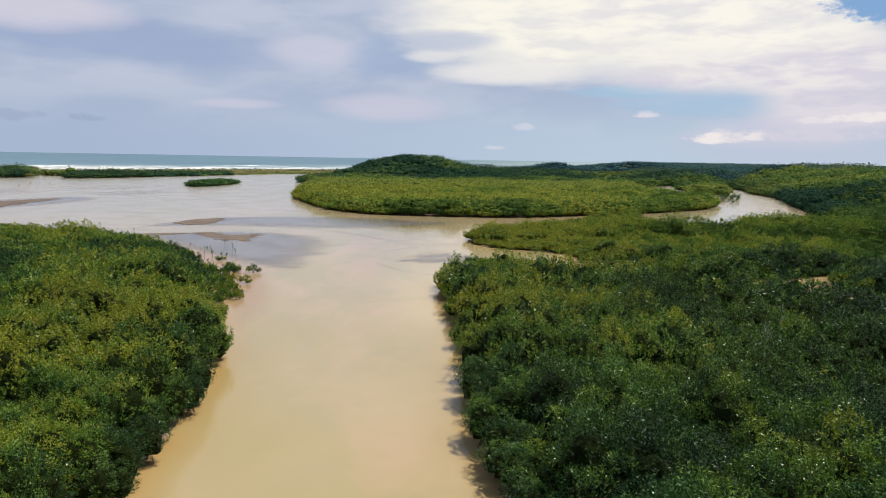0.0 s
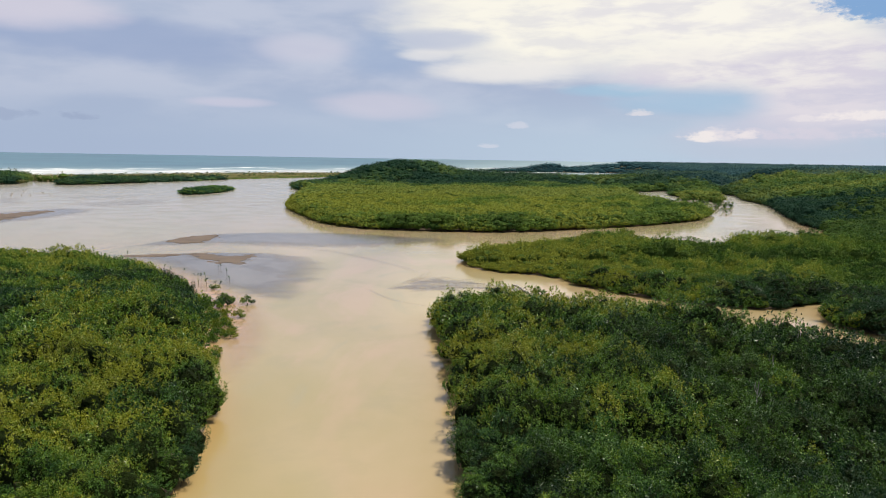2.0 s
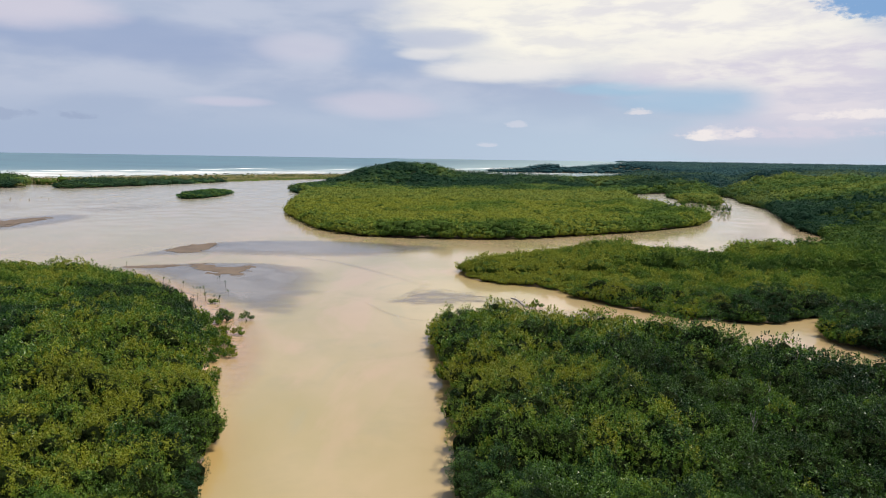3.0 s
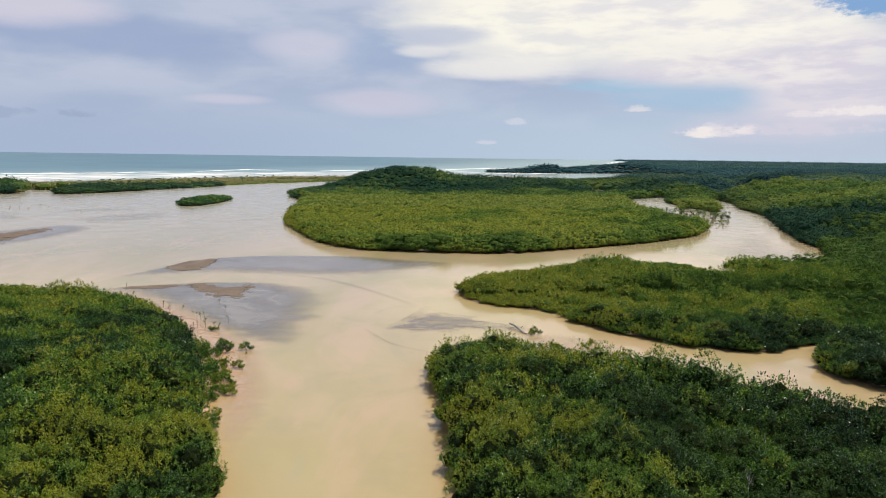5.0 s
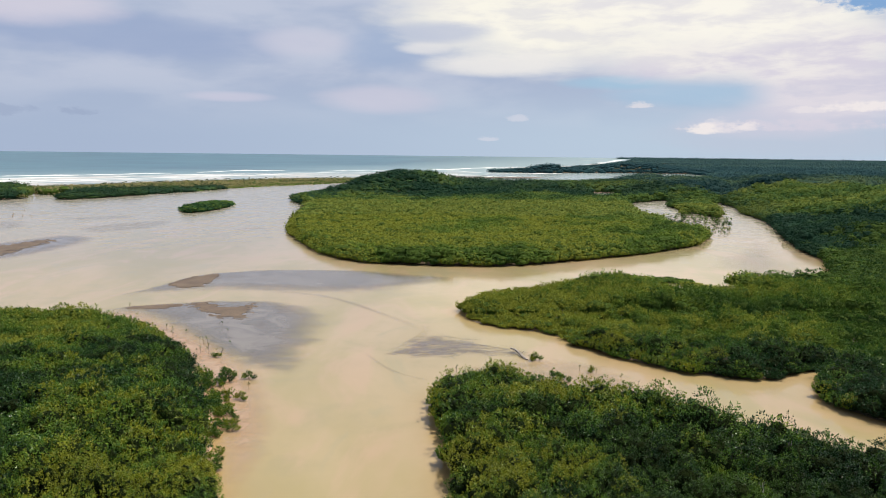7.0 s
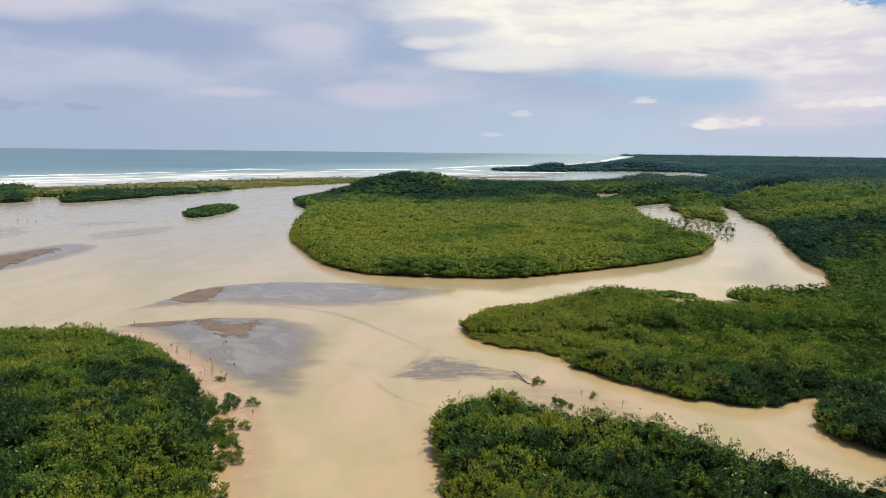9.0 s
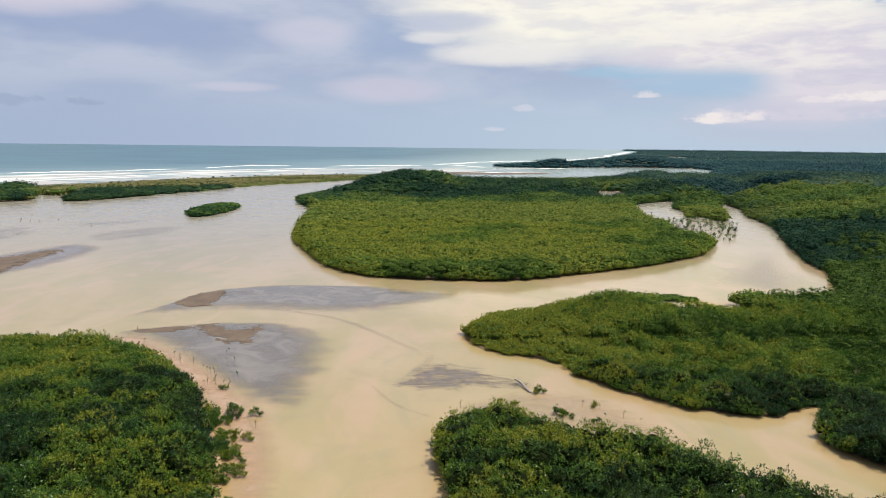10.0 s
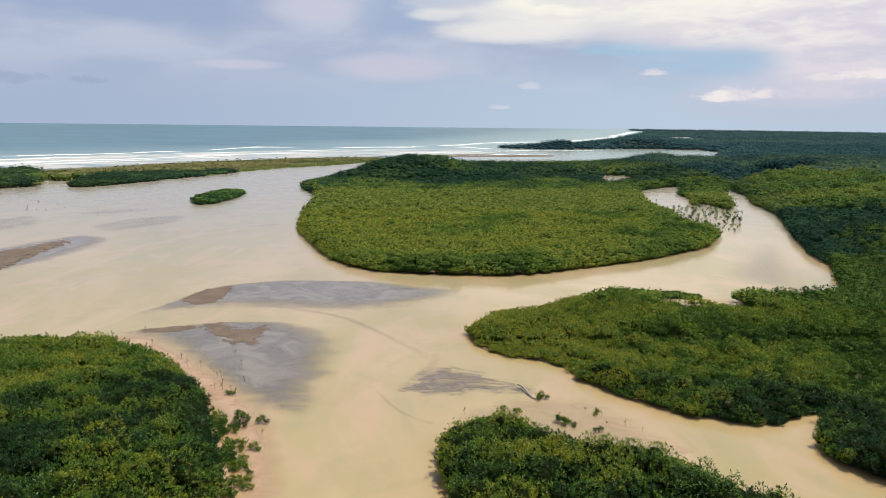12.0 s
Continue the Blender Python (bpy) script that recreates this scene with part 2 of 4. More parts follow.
def bar_material():
    m, k, b, out, place = surface("wet_brown_mud", 0.6)
    big, fine = k.noise(place, 0.12, 5.0), k.noise(place, 0.9, 6.0)
    c = k.mix(k.ramp(big, 0.35, 0.65), (0.118, 0.080, 0.050), (0.185, 0.130, 0.082))
    c = k.mix(k.ramp(fine, 0.45, 0.7), c, (0.125, 0.084, 0.060))
    k.put(b.inputs["Base Color"], c)
    bumped(k, b, fine, 0.6, 0.15)
    edge = k.add("ShaderNodeAttribute", attribute_name="edge").outputs["Fac"]
    cut = k.math("ADD", edge, k.math("MULTIPLY", k.math("SUBTRACT", k.noise(place, 0.22, 6.0, 0.65), 0.5), 3.4))
    clear = k.add("ShaderNodeBsdfTransparent")
    both = k.add("ShaderNodeMixShader", {0: k.ramp(cut, 0.46, 0.54), 1: clear.outputs[0], 2: b.outputs[0]})
    k.put(out.inputs[0], both.outputs[0])
    return m


BAR = bar_material()


def shoal_material(name, tone_a, tone_b, ragged, lo, hi, most, turn=-12, swirl=2.0):
    """Mud under a thin film of water, fading into the deeper water round it."""
    m, k, b, out, place = surface(name, 0.14)
    stretch = k.add("ShaderNodeMapping", {"Vector": place, "Rotation": (0, 0, radians(turn)), "Scale": (0.4, 1.0, 1.0)}).outputs[0]
    big, fine = k.noise(place, 0.06, 6.0, 0.55, 1.5), k.noise(stretch, 0.22, 6.0, 0.6, swirl)
    k.put(b.inputs["Base Color"], k.mix(k.ramp(big, 0.35, 0.65), tone_a, tone_b))
    b.inputs["IOR"].default_value = 1.33
    edge = k.add("ShaderNodeAttribute", attribute_name="edge").outputs["Fac"]
    stir = k.math("ADD", k.math("MULTIPLY", fine, 0.5), k.math("MULTIPLY", big, 0.5))
    cut = k.math("ADD", edge, k.math("MULTIPLY", k.math("SUBTRACT", stir, 0.55), ragged))
    cover = k.math("MULTIPLY", k.ramp(cut, lo, hi, 0.0, most), k.ramp(edge, 0.0, 0.35))
    clear = k.add("ShaderNodeBsdfTransparent")
    both = k.add("ShaderNodeMixShader", {0: cover, 1: clear.outputs[0], 2: b.outputs[0]})
    k.put(out.inputs[0], both.outputs[0])
    return m


SHOAL = shoal_material("shallow_grey_mud", (0.180, 0.162, 0.152), (0.258, 0.228, 0.205), 1.3, 0.0, 1.05, 0.9, -8, 0.7)
WISP = shoal_material("streaks_of_grey_mud", (0.15, 0.125, 0.118), (0.24, 0.20, 0.178), 4.0, 0.1, 1.2, 0.8, 50, 3.0)
# grey of mirrored clouds, painted as a film over the channel
CLOUD_MIRROR = shoal_material("faint_cloud_reflection", (0.23, 0.215, 0.205), (0.28, 0.26, 0.24), 1.2, 0.1, 1.6, 0.5)
SMUDGE = shoal_material("faint_grey_mud", (0.24, 0.21, 0.20), (0.33, 0.29, 0.26), 3.0, 0.3, 1.6, 0.6)
STREAK = shoal_material("drifting_silt", (0.17, 0.145, 0.13), (0.24, 0.20, 0.175), 2.6, 0.1, 1.7, 0.32)
SILT = shoal_material("shallow_pink_silt", (0.53, 0.335, 0.215), (0.57, 0.40, 0.275), 0.9, 0.1, 1.1, 0.78)


def water_material():
    m, k, b, out, place = surface("silty_water", 0.12)
    stretch = k.add("ShaderNodeMapping", {"Vector": place, "Scale": (1.0, 0.45, 1.0)}).outputs[0]
    big, mid = k.noise(stretch, 0.018, 5.0, 0.55, 0.6), k.noise(place, 0.06, 5.0, 0.6, 0.4)
    c = k.mix(k.ramp(big, 0.35, 0.66), (0.368, 0.300, 0.148), (0.460, 0.350, 0.215))
    c = k.mix(k.ramp(mid, 0.45, 0.75, 0.0, 0.6), c, (0.335, 0.285, 0.16))
    drift = k.noise(stretch, 0.034, 4.0, 0.55, 1.2)
    c = k.mix(k.ramp(drift, 0.50, 0.68, 0.0, 0.7), c, (0.475, 0.335, 0.218))
    c = k.mix(k.ramp(drift, 0.42, 0.30, 0.0, 0.6), c, (0.350, 0.305, 0.185))
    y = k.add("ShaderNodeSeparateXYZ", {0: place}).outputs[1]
    # greyer farther out: the sky's reflection there is mixed into the water colour
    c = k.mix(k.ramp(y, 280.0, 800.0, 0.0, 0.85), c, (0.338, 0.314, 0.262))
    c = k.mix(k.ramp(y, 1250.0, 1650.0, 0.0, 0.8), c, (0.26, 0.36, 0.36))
    # ochre shallows along the banks, widened to paint in the trees' reflection
    bank = k.add("ShaderNodeAttribute", attribute_name="bank").outputs["Fac"]
    c = k.mix(k.math("MULTIPLY", bank, k.ramp(mid, 0.3, 0.6, 0.55, 0.9)), c, (0.40, 0.26, 0.10))
    k.put(b.inputs["Base Color"], c)
    b.inputs["IOR"].default_value = 1.33
    k.put(b.inputs["Roughness"], k.math("ADD", k.ramp(mid, 0.35, 0.7, 0.06, 0.13), k.ramp(y, 300.0, 700.0, 0.0, 0.09)))
    bumped(k, b, k.noise(place, 1.1, 3.0), 0.06, 0.1)
    return m


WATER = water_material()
PALE_SILT = shoal_material("thin_pink_silt", (0.46, 0.34, 0.22), (0.52, 0.40, 0.27), 1.6, 0.2, 1.2, 0.5)


def sea_material():
    m, k, b, out, place = surface("sea_water", 0.28)
    shore = k.add("ShaderNodeAttribute", attribute_name="shore").outputs["Fac"]
    along = k.add("ShaderNodeMapping", {"Vector": place, "Rotation": (0, 0, radians(-43)), "Scale": (0.34, 1.0, 1.0)}).outputs[0]
    n, f = k.noise(along, 0.008, 5.0, 0.6), k.noise(along, 0.03, 7.0, 0.65)
    deep = k.mix(k.ramp(n, 0.35, 0.65), (0.030, 0.108, 0.152), (0.060, 0.180, 0.215))
    c = k.mix(k.ramp(shore, 900.0, 150.0), deep, k.mix(f, (0.15, 0.275, 0.31), (0.26, 0.355, 0.36)))
    north = k.ramp(k.add("ShaderNodeSeparateXYZ", {0: place}).outputs[1], 1700.0, 2300.0, 0.0, 0.40)
    wash = k.math("ADD", k.ramp(shore, 440.0, 260.0, 0.0, 0.80), k.math("SUBTRACT", k.math("MULTIPLY", k.math("SUBTRACT", f, 0.5), 2.6), north))
    c = k.mix(k.ramp(wash, 0.58, 0.92), c, (0.62, 0.585, 0.53))
    k.put(b.inputs["Base Color"], c)
    b.inputs["IOR"].default_value = 1.33
    b.inputs["Specular IOR Level"].default_value = 0.5
    bumped(k, b, k.noise(along, 0.15, 4.0), 0.35, 0.6)
    return m


SEA = sea_material()


def foam_material():
    m, k, b, out, place = surface("foam", 0.9)
    n = k.noise(place, 0.12, 6.0, 0.7)
    k.put(b.inputs["Base Color"], k.mix(n, (0.72, 0.74, 0.74), (0.90, 0.90, 0.88)))
    bumped(k, b, n, 0.8, 1.0)
    return m


FOAM = foam_material()


# ---- plan ----
def spline(points, n=5, closed=True):
    """A smooth line through the corners of a plan."""
    p = np.array(points, float)
    if closed:
        q = np.vstack([p[-1:], p, p[:2]])
    else:
        q = np.vstack([2 * p[:1] - p[1:2], p, 2 * p[-1:] - p[-2:-1]])
    t = np.linspace(0, 1, n, endpoint=False)[:, None]
    rows = []
    for a, b, c, d in zip(q[:-3], q[1:-2], q[2:-1], q[3:]):
        rows.append(0.5 * (2 * b + (c - a) * t + (2 * a - 5 * b + 4 * c - d) * t ** 2 + (3 * b - a - 3 * c + d) * t ** 3))
    return np.vstack(rows if closed else rows + [p[-1:]])


def to_line(line, pts, closed=True):
    """Distance of each point from a line."""
    a = line
    b = np.roll(line, -1, 0) if closed else line[1:]
    a = a[:len(b)]
    best = np.full(len(pts), 1e9)
    ab = b - a
    ll = (ab ** 2).sum(1) + 1e-9
    for i in range(0, len(pts), 20000):
        p = pts[i:i + 20000]
        ap = p[:, None] - a[None]
        s = np.clip((ap * ab).sum(2) / ll, 0, 1)
        best[i:i + 20000] = np.sqrt(((ap - ab * s[..., None]) ** 2).sum(2).min(1))
    return best


def inside(line, pts):
    x, y = pts[:, 0], pts[:, 1]
    hit = np.zeros(len(pts), bool)
    for (ax, ay), (bx, by) in zip(line, np.roll(line, -1, 0)):
        if ay != by:
            hit ^= ((ay > y) != (by > y)) & (x < (bx - ax) * (y - ay) / (by - ay) + ax)
    return hit


def depth(line, pts):
    """How far inside the line each point lies; outside it is negative."""
    return np.where(inside(line, pts), 1, -1) * to_line(line, pts)


BANK_WEST = spline([(-290, -318), (-70, -316), (-34, -305), (-29, -250), (-26, -140), (-25, -40), (-25, 40), (-26.2, 66), (-27.0, 80), (-28.8, 97), (-32.5, 115), (-38, 131), (-43, 150), (-49, 170), (-57, 187),
                    (-67, 206), (-79, 223), (-94, 241), (-110, 253), (-126, 258), (-160, 252), (-220, 231), (-300, 160), (-310, 0), (-310, -290)])
BANK_EAST = spline([(250, -318), (60, -316), (24, -305), (19, -250), (13, -140), (9, -40), (7, 45), (5.3, 64), (3.4, 75), (3.2, 90), (2.6, 115), (1.8, 140), (0.9, 156), (-0.2, 166), (0.6, 176), (4.8, 184), (10.5, 189), (17.5, 188), (23, 181), (29, 176),
                    (36, 172), (43, 170), (51, 164), (58, 154.5), (63, 148), (72, 141), (83, 131), (112, 112), (160, 92), (260, 60), (275, 0), (275, -290)])
MAIN_EAST = spline([(9, 274), (12.5, 261), (17, 253), (23, 248), (34, 243), (41, 236), (42, 225), (46, 221), (50, 214), (57, 206), (64.5, 199), (71, 195), (78, 192.3), (84, 191),
                    (88.5, 191.5), (94, 195.5), (104, 200.5), (102, 195), (95.5, 184), (92.6, 176), (94, 169), (100, 159), (112, 150), (130, 142), (180, 122), (300, 90), (900, 20),
                    (1400, 500), (1000, 1100), (420, 1000), (338, 900), (322, 815), (301, 747), (285, 657), (269, 602), (248, 541), (223, 459), (216, 422), (203, 388),
                    (188, 352), (172, 332), (157, 333), (134, 334), (121, 333), (110, 344), (96, 346), (82, 345), (67, 338), (52, 325), (38, 310), (22, 303), (14, 288)])
ISLAND = spline([(-106, 545), (-90, 492), (-68, 433), (-55, 408), (-41, 395), (-25, 387), (-8, 384), (15, 382), (38, 383), (63, 396), (84, 410), (122, 436),
                 (139, 452), (165, 478), (190, 525), (222, 600), (250, 665), (276, 735), (294, 800), (310, 850), (380, 990), (520, 1300), (500, 1540), (440, 1570),
                 (374, 1540), (300, 1440), (235, 1390), (110, 1340), (-10, 1330), (-90, 1320), (-128, 1180), (-146, 1060), (-152, 950),
                 (-168, 893), (-157, 842), (-128, 756), (-120, 650)])
FAR_MAIN = spline([(420, 1000), (540, 1400), (590, 1700), (660, 1900), (680, 2090), (520, 2150), (320, 2050), (165, 2100), (155, 2190), (330, 2330), (480, 2650),
                   (690, 3150), (1120, 4350), (1300, 4900), (3500, 4900), (4800, 2000), (4800, 200), (1300, 300), (900, 900)])
SPIT = spline([(-1500, -100), (-760, 560), (-476, 815), (-470, 862), (-484, 915), (-440, 905), (-424, 852), (-399, 840), (-365, 910), (-328, 1003), (-300, 1085),
               (-256, 1187), (-205, 1252), (-167, 1322), (-118, 1428), (-105, 1500), (-210, 1500), (-310, 1420), (-390, 1330), (-459, 1240), (-520, 1140), (-600, 1030), (-860, 760), (-1650, 0)])
STRIP = spline([(-424, 832), (-385, 815), (-352, 898), (-318, 995), (-286, 1098), (-345, 1068), (-410, 1024), (-452, 985), (-432, 890)])
ISLET = spline([(-234, 700), (-223, 683), (-211, 696), (-207, 748), (-214, 800), (-226, 812), (-240, 790), (-243, 735)])
LAGOON = spline([(215, 850), (245, 895), (279, 922), (266, 860), (253, 826), (252, 796), (244, 752), (222, 700), (196, 690), (196, 760)])
FLOODED = spline([(193, 537), (212, 548), (248, 640), (255, 680), (250, 735), (222, 702), (196, 694), (188, 715), (178, 690), (190, 640), (184, 590)])
POND = spline([(205, 1030), (235, 1085), (256, 1060), (225, 950), (198, 950)])
NOTCH = spline([(330, 1640), (430, 1590), (530, 1580), (600, 1720), (690, 1940), (690, 2110), (560, 2120), (400, 2120), (330, 2000)])
MERE = spline([(950, 3350), (1078, 3600), (1120, 3400), (1000, 3050), (930, 3100)])
COAST = spline([(-3600, -1900), (-1700, 0), (-880, 790), (-620, 1060), (-475, 1270), (-320, 1450), (-215, 1530), (-60, 1640), (120, 1820), (150, 2200), (330, 2345),
                (470, 2660), (680, 3160), (1110, 4370), (1290, 4950)], closed=False)
LANDS = [BANK_WEST, BANK_EAST, MAIN_EAST, ISLAND, FAR_MAIN, SPIT, ISLET]
HOLES = [LAGOON, FLOODED, POND, NOTCH, MERE]


def land(pts):
    d = np.max([depth(line, pts) for line in LANDS], 0)
    for line in HOLES:
        d = np.minimum(d, -depth(line, pts))
    return d


HILLS = [(-45, 985, 75, 70, 23), (40, 1060, 110, 90, 8), (150, 1120, 120, 80, 4), (480, 950, 150, 220, 15), (420, 620, 120, 180, 8), (262, 480, 34, 40, 9), (700, 1200, 350, 300, 14),
         (1200, 2300, 700, 700, 10), (400, 1450, 60, 70, 5), (560, 2250, 120, 80, 15), (320, 2120, 60, 60, 15)]


def swing(pts):
    """The far sheets rise gently towards the horizon."""
    return 18.5 * np.clip((np.hypot(pts[:, 0], pts[:, 1]) - 2500) / 2450, 0, 1.0) ** 2


def rise(pts):
    """The height of the dry land over the mangrove flats."""
    z = np.zeros(len(pts))
    for x, y, rx, ry, h in HILLS:
        z += h * np.exp(-((pts[:, 0] - x) / rx) ** 2 - ((pts[:, 1] - y) / ry) ** 2)
    return z


def step(v, lo, hi):
    t = np.clip((v - lo) / (hi - lo), 0, 1)
    return t * t * (3 - 2 * t)


def raw_mesh(name, verts, faces, mat, attrs=None, smooth=False):
    """A mesh from arrays; all faces have the same number of corners."""
    me = bpy.data.meshes.new(name)
    faces = np.asarray(faces, np.int32)
    k = faces.shape[1]
    me.vertices.add(len(verts))
    me.vertices.foreach_set("co", np.asarray(verts, np.float32).ravel())
    me.loops.add(faces.size)
    me.loops.foreach_set("vertex_index", faces.ravel())
    me.polygons.add(len(faces))
    me.polygons.foreach_set("loop_start", np.arange(0, faces.size, k, dtype=np.int32))
    me.polygons.foreach_set("use_smooth", np.full(len(faces), smooth))
    me.update(calc_edges=True)
    for key, vals in (attrs or {}).items():
        me.attributes.new(key, "FLOAT", "POINT").data.foreach_set("value", np.asarray(vals, np.float32))
    me.materials.append(mat)
    return me


def polar(radii, turns):
    """Points and faces of a sheet of rings round the middle."""
    r, a = np.meshgrid(radii, turns, indexing="ij")
    pts = np.stack([r * np.sin(a), r * np.cos(a)], -1).reshape(-1, 2)
    n, m = len(radii), len(turns)
    i = np.arange(n - 1)[:, None] * m + np.arange(m - 1)[None]
    return pts, np.stack([i, i + 1, i + m + 1, i + m], -1).reshape(-1, 4)


# ---- ground, water, sea ----
def margin(p):
    """The width of the bare silt between the western bank's edge and its first trees."""
    return np.where((p[:, 0] < -20) & (p[:, 0] > -90), 3.6 * step(p[:, 1], 108, 138) * step(p[:, 1], 212, 186), 0.0)


def build_ground():
    radii = np.concatenate([[0.01], np.linspace(4, 40, 10), np.geomspace(42, 4950, 250)])
    turns = np.concatenate([np.linspace(-math.pi, -0.66, 40), np.linspace(-0.65, 0.65, 220), np.linspace(0.66, math.pi, 40)])
    pts, faces = polar(radii, turns)
    d = land(pts)
    # water reaches under the crowns along the far shores
    away = np.hypot(*pts.T)
    d = d - 3.5 * step(away, 280, 700) - 10 * step(away, 850, 1400) - 14 * step(away, 1300, 1900)
    z = np.where(d > 1.6, 0.8 * step(d, 1.6, 7), np.maximum(-1.6, (d - 1.6) * 0.22)) + rise(pts) * step(d, 4, 60) + swing(pts)
    coast = to_line(COAST, pts, closed=False)
    sand = step(coast, 60, 15) * (depth(SPIT, pts) > -40)
    sand = np.maximum(sand, 0.8 * step(np.hypot((pts[:, 0] - 113) / 17, (pts[:, 1] - 325) / 10), 1.3, 0.6))
    silt = step(margin(pts), 0.5, 2.5) * step(d, 7.0, 4.5)
    me = raw_mesh("ground", np.column_stack([pts, z]), faces, MUD, {"sand": sand, "silt": silt}, smooth=True)
    tagged(new("ground", me), "brown tidal mud and forest floor under the mangroves", "ground", kind="structure")


def build_water():
    radii = np.concatenate([[0.01], np.linspace(4, 42, 10), np.geomspace(45, 1000, 130), np.geomspace(1080, 4000, 26)])
    turns = np.concatenate([np.linspace(-math.pi, -0.7, 20), np.linspace(-0.66, 0.66, 150), np.linspace(0.7, math.pi, 20)])
    pts, faces = polar(radii, turns)
    bank = np.exp(-np.maximum(0, -land(pts) + 0.5) / 3.2) * step(np.hypot(*pts.T), 650, 350)
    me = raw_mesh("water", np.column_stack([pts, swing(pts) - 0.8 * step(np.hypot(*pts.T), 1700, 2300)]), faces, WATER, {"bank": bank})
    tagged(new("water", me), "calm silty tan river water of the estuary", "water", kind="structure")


def build_sea():
    # strips that run out from the coast to the edge of the world
    out = np.concatenate([np.linspace(0, 600, 40), np.geomspace(640, 6500, 30)])
    c = COAST
    side = np.tile([[-0.75, 0.66]], (len(c), 1))
    pts = c[:, None] + side[:, None] * out[None, :, None]
    n, m = pts.shape[:2]
    flat = pts.reshape(-1, 2)
    i = np.arange(n - 1)[:, None] * m + np.arange(m - 1)[None]
    faces = np.stack([i, i + m, i + m + 1, i + 1], -1).reshape(-1, 4)
    shore = to_line(COAST, flat, closed=False)
    me = raw_mesh("sea", np.column_stack([flat, 0.12 + swing(flat)]), faces, SEA, {"shore": shore})
    tagged(new("sea", me), "teal open sea with foam washing at the beach", "sea", kind="structure")


build_ground()
build_water()
build_sea()


def build_wave(points, width, height):
    """One breaking wave: a long low ridge of foam with ragged, tapering ends."""
    c = spline(points, 24, closed=False)
    n = len(c)
    rng = np.random.default_rng(int(abs(points[0][0])) + n)
    t = np.gradient(c, axis=0)
    t /= np.linalg.norm(t, axis=1)[:, None]
    side = np.stack([-t[:, 1], t[:, 0]], 1)
    c = c + side * (width * 3.0 * (np.convolve(rng.random(n + 6), np.ones(7) / 7, "valid") - 0.5))[:, None]
    grow = np.sin(np.linspace(0.05, math.pi - 0.05, n)) ** 0.5 * (0.1 + 1.6 * np.convolve(rng.random(n + 4), np.ones(5) / 5, "valid") ** 1.5)
    prof = [(-1.0, 0.0), (-0.5, 0.35), (-0.1, 0.9), (0.15, 1.0), (0.4, 0.45), (1.0, 0.0)]
    verts = []
    for u, h in prof:
        w = width * u * grow * (1 + 0.5 * (rng.random(n) - 0.5))
        verts.append(np.column_stack([c + side * w[:, None], 0.14 + swing(c) + height * h * grow]))
    v = np.stack(verts, 1).reshape(-1, 3)
    k = len(prof)
    i = np.arange(n - 1)[:, None] * k + np.arange(k - 1)[None]
    faces = np.stack([i, i + k, i + k + 1, i + 1], -1).reshape(-1, 4)
    ob = new("breaking_wave", raw_mesh("breaking_wave", v, faces, FOAM, smooth=True))
    tagged(ob, "long white breaker of foam rolling towards the beach", "wave", "breakers along the beach")


for line, width, height in [
    ([(-900, 1030), (-760, 1180), (-640, 1320)], 14, 1.4), ([(-840, 1435), (-765, 1495), (-660, 1600)], 14, 1.8), ([(-770, 1200), (-600, 1370), (-440, 1560)], 12, 1.2),
    ([(-700, 1560), (-640, 1650), (-600, 1720)], 12, 1.6), ([(-540, 1500), (-400, 1640), (-240, 1715)], 14, 1.3), ([(-560, 1780), (-494, 1960), (-400, 2010)], 16, 2.0),
    ([(-380, 1790), (-240, 1870), (-100, 1900)], 14, 1.4), ([(-300, 1985), (-140, 2078), (-60, 2120)], 16, 1.8), ([(-150, 1730), (-15, 1800), (90, 1860)], 14, 1.2),
    ([(-20, 2210), (60, 2330), (109, 2480)], 24, 2.2), ([(60, 2400), (210, 2600), (330, 2700)], 24, 2.2), ([(120, 2020), (60, 2120), (20, 2160)], 16, 1.4),
    ([(300, 2560), (435, 2800), (520, 2980)], 20, 1.8), ([(480, 2850), (636, 3200), (760, 3500)], 24, 2.0), ([(720, 3450), (900, 3950), (1090, 4450)], 28, 2.2),
    ([(-720, 1150), (-640, 1230), (-560, 1330)], 10, 0.8), ([(-640, 1240), (-520, 1390), (-420, 1500)], 9, 0.7), ([(-820, 1290), (-700, 1410), (-600, 1500)], 12, 1.1),
    ([(-600, 1560), (-480, 1680), (-380, 1740)], 11, 1.0), ([(0, 1640), (120, 1700), (230, 1740)], 10, 0.8), ([(120, 1900), (260, 1980), (380, 1990)], 10, 0.8)]:
    build_wave(line, width, height)


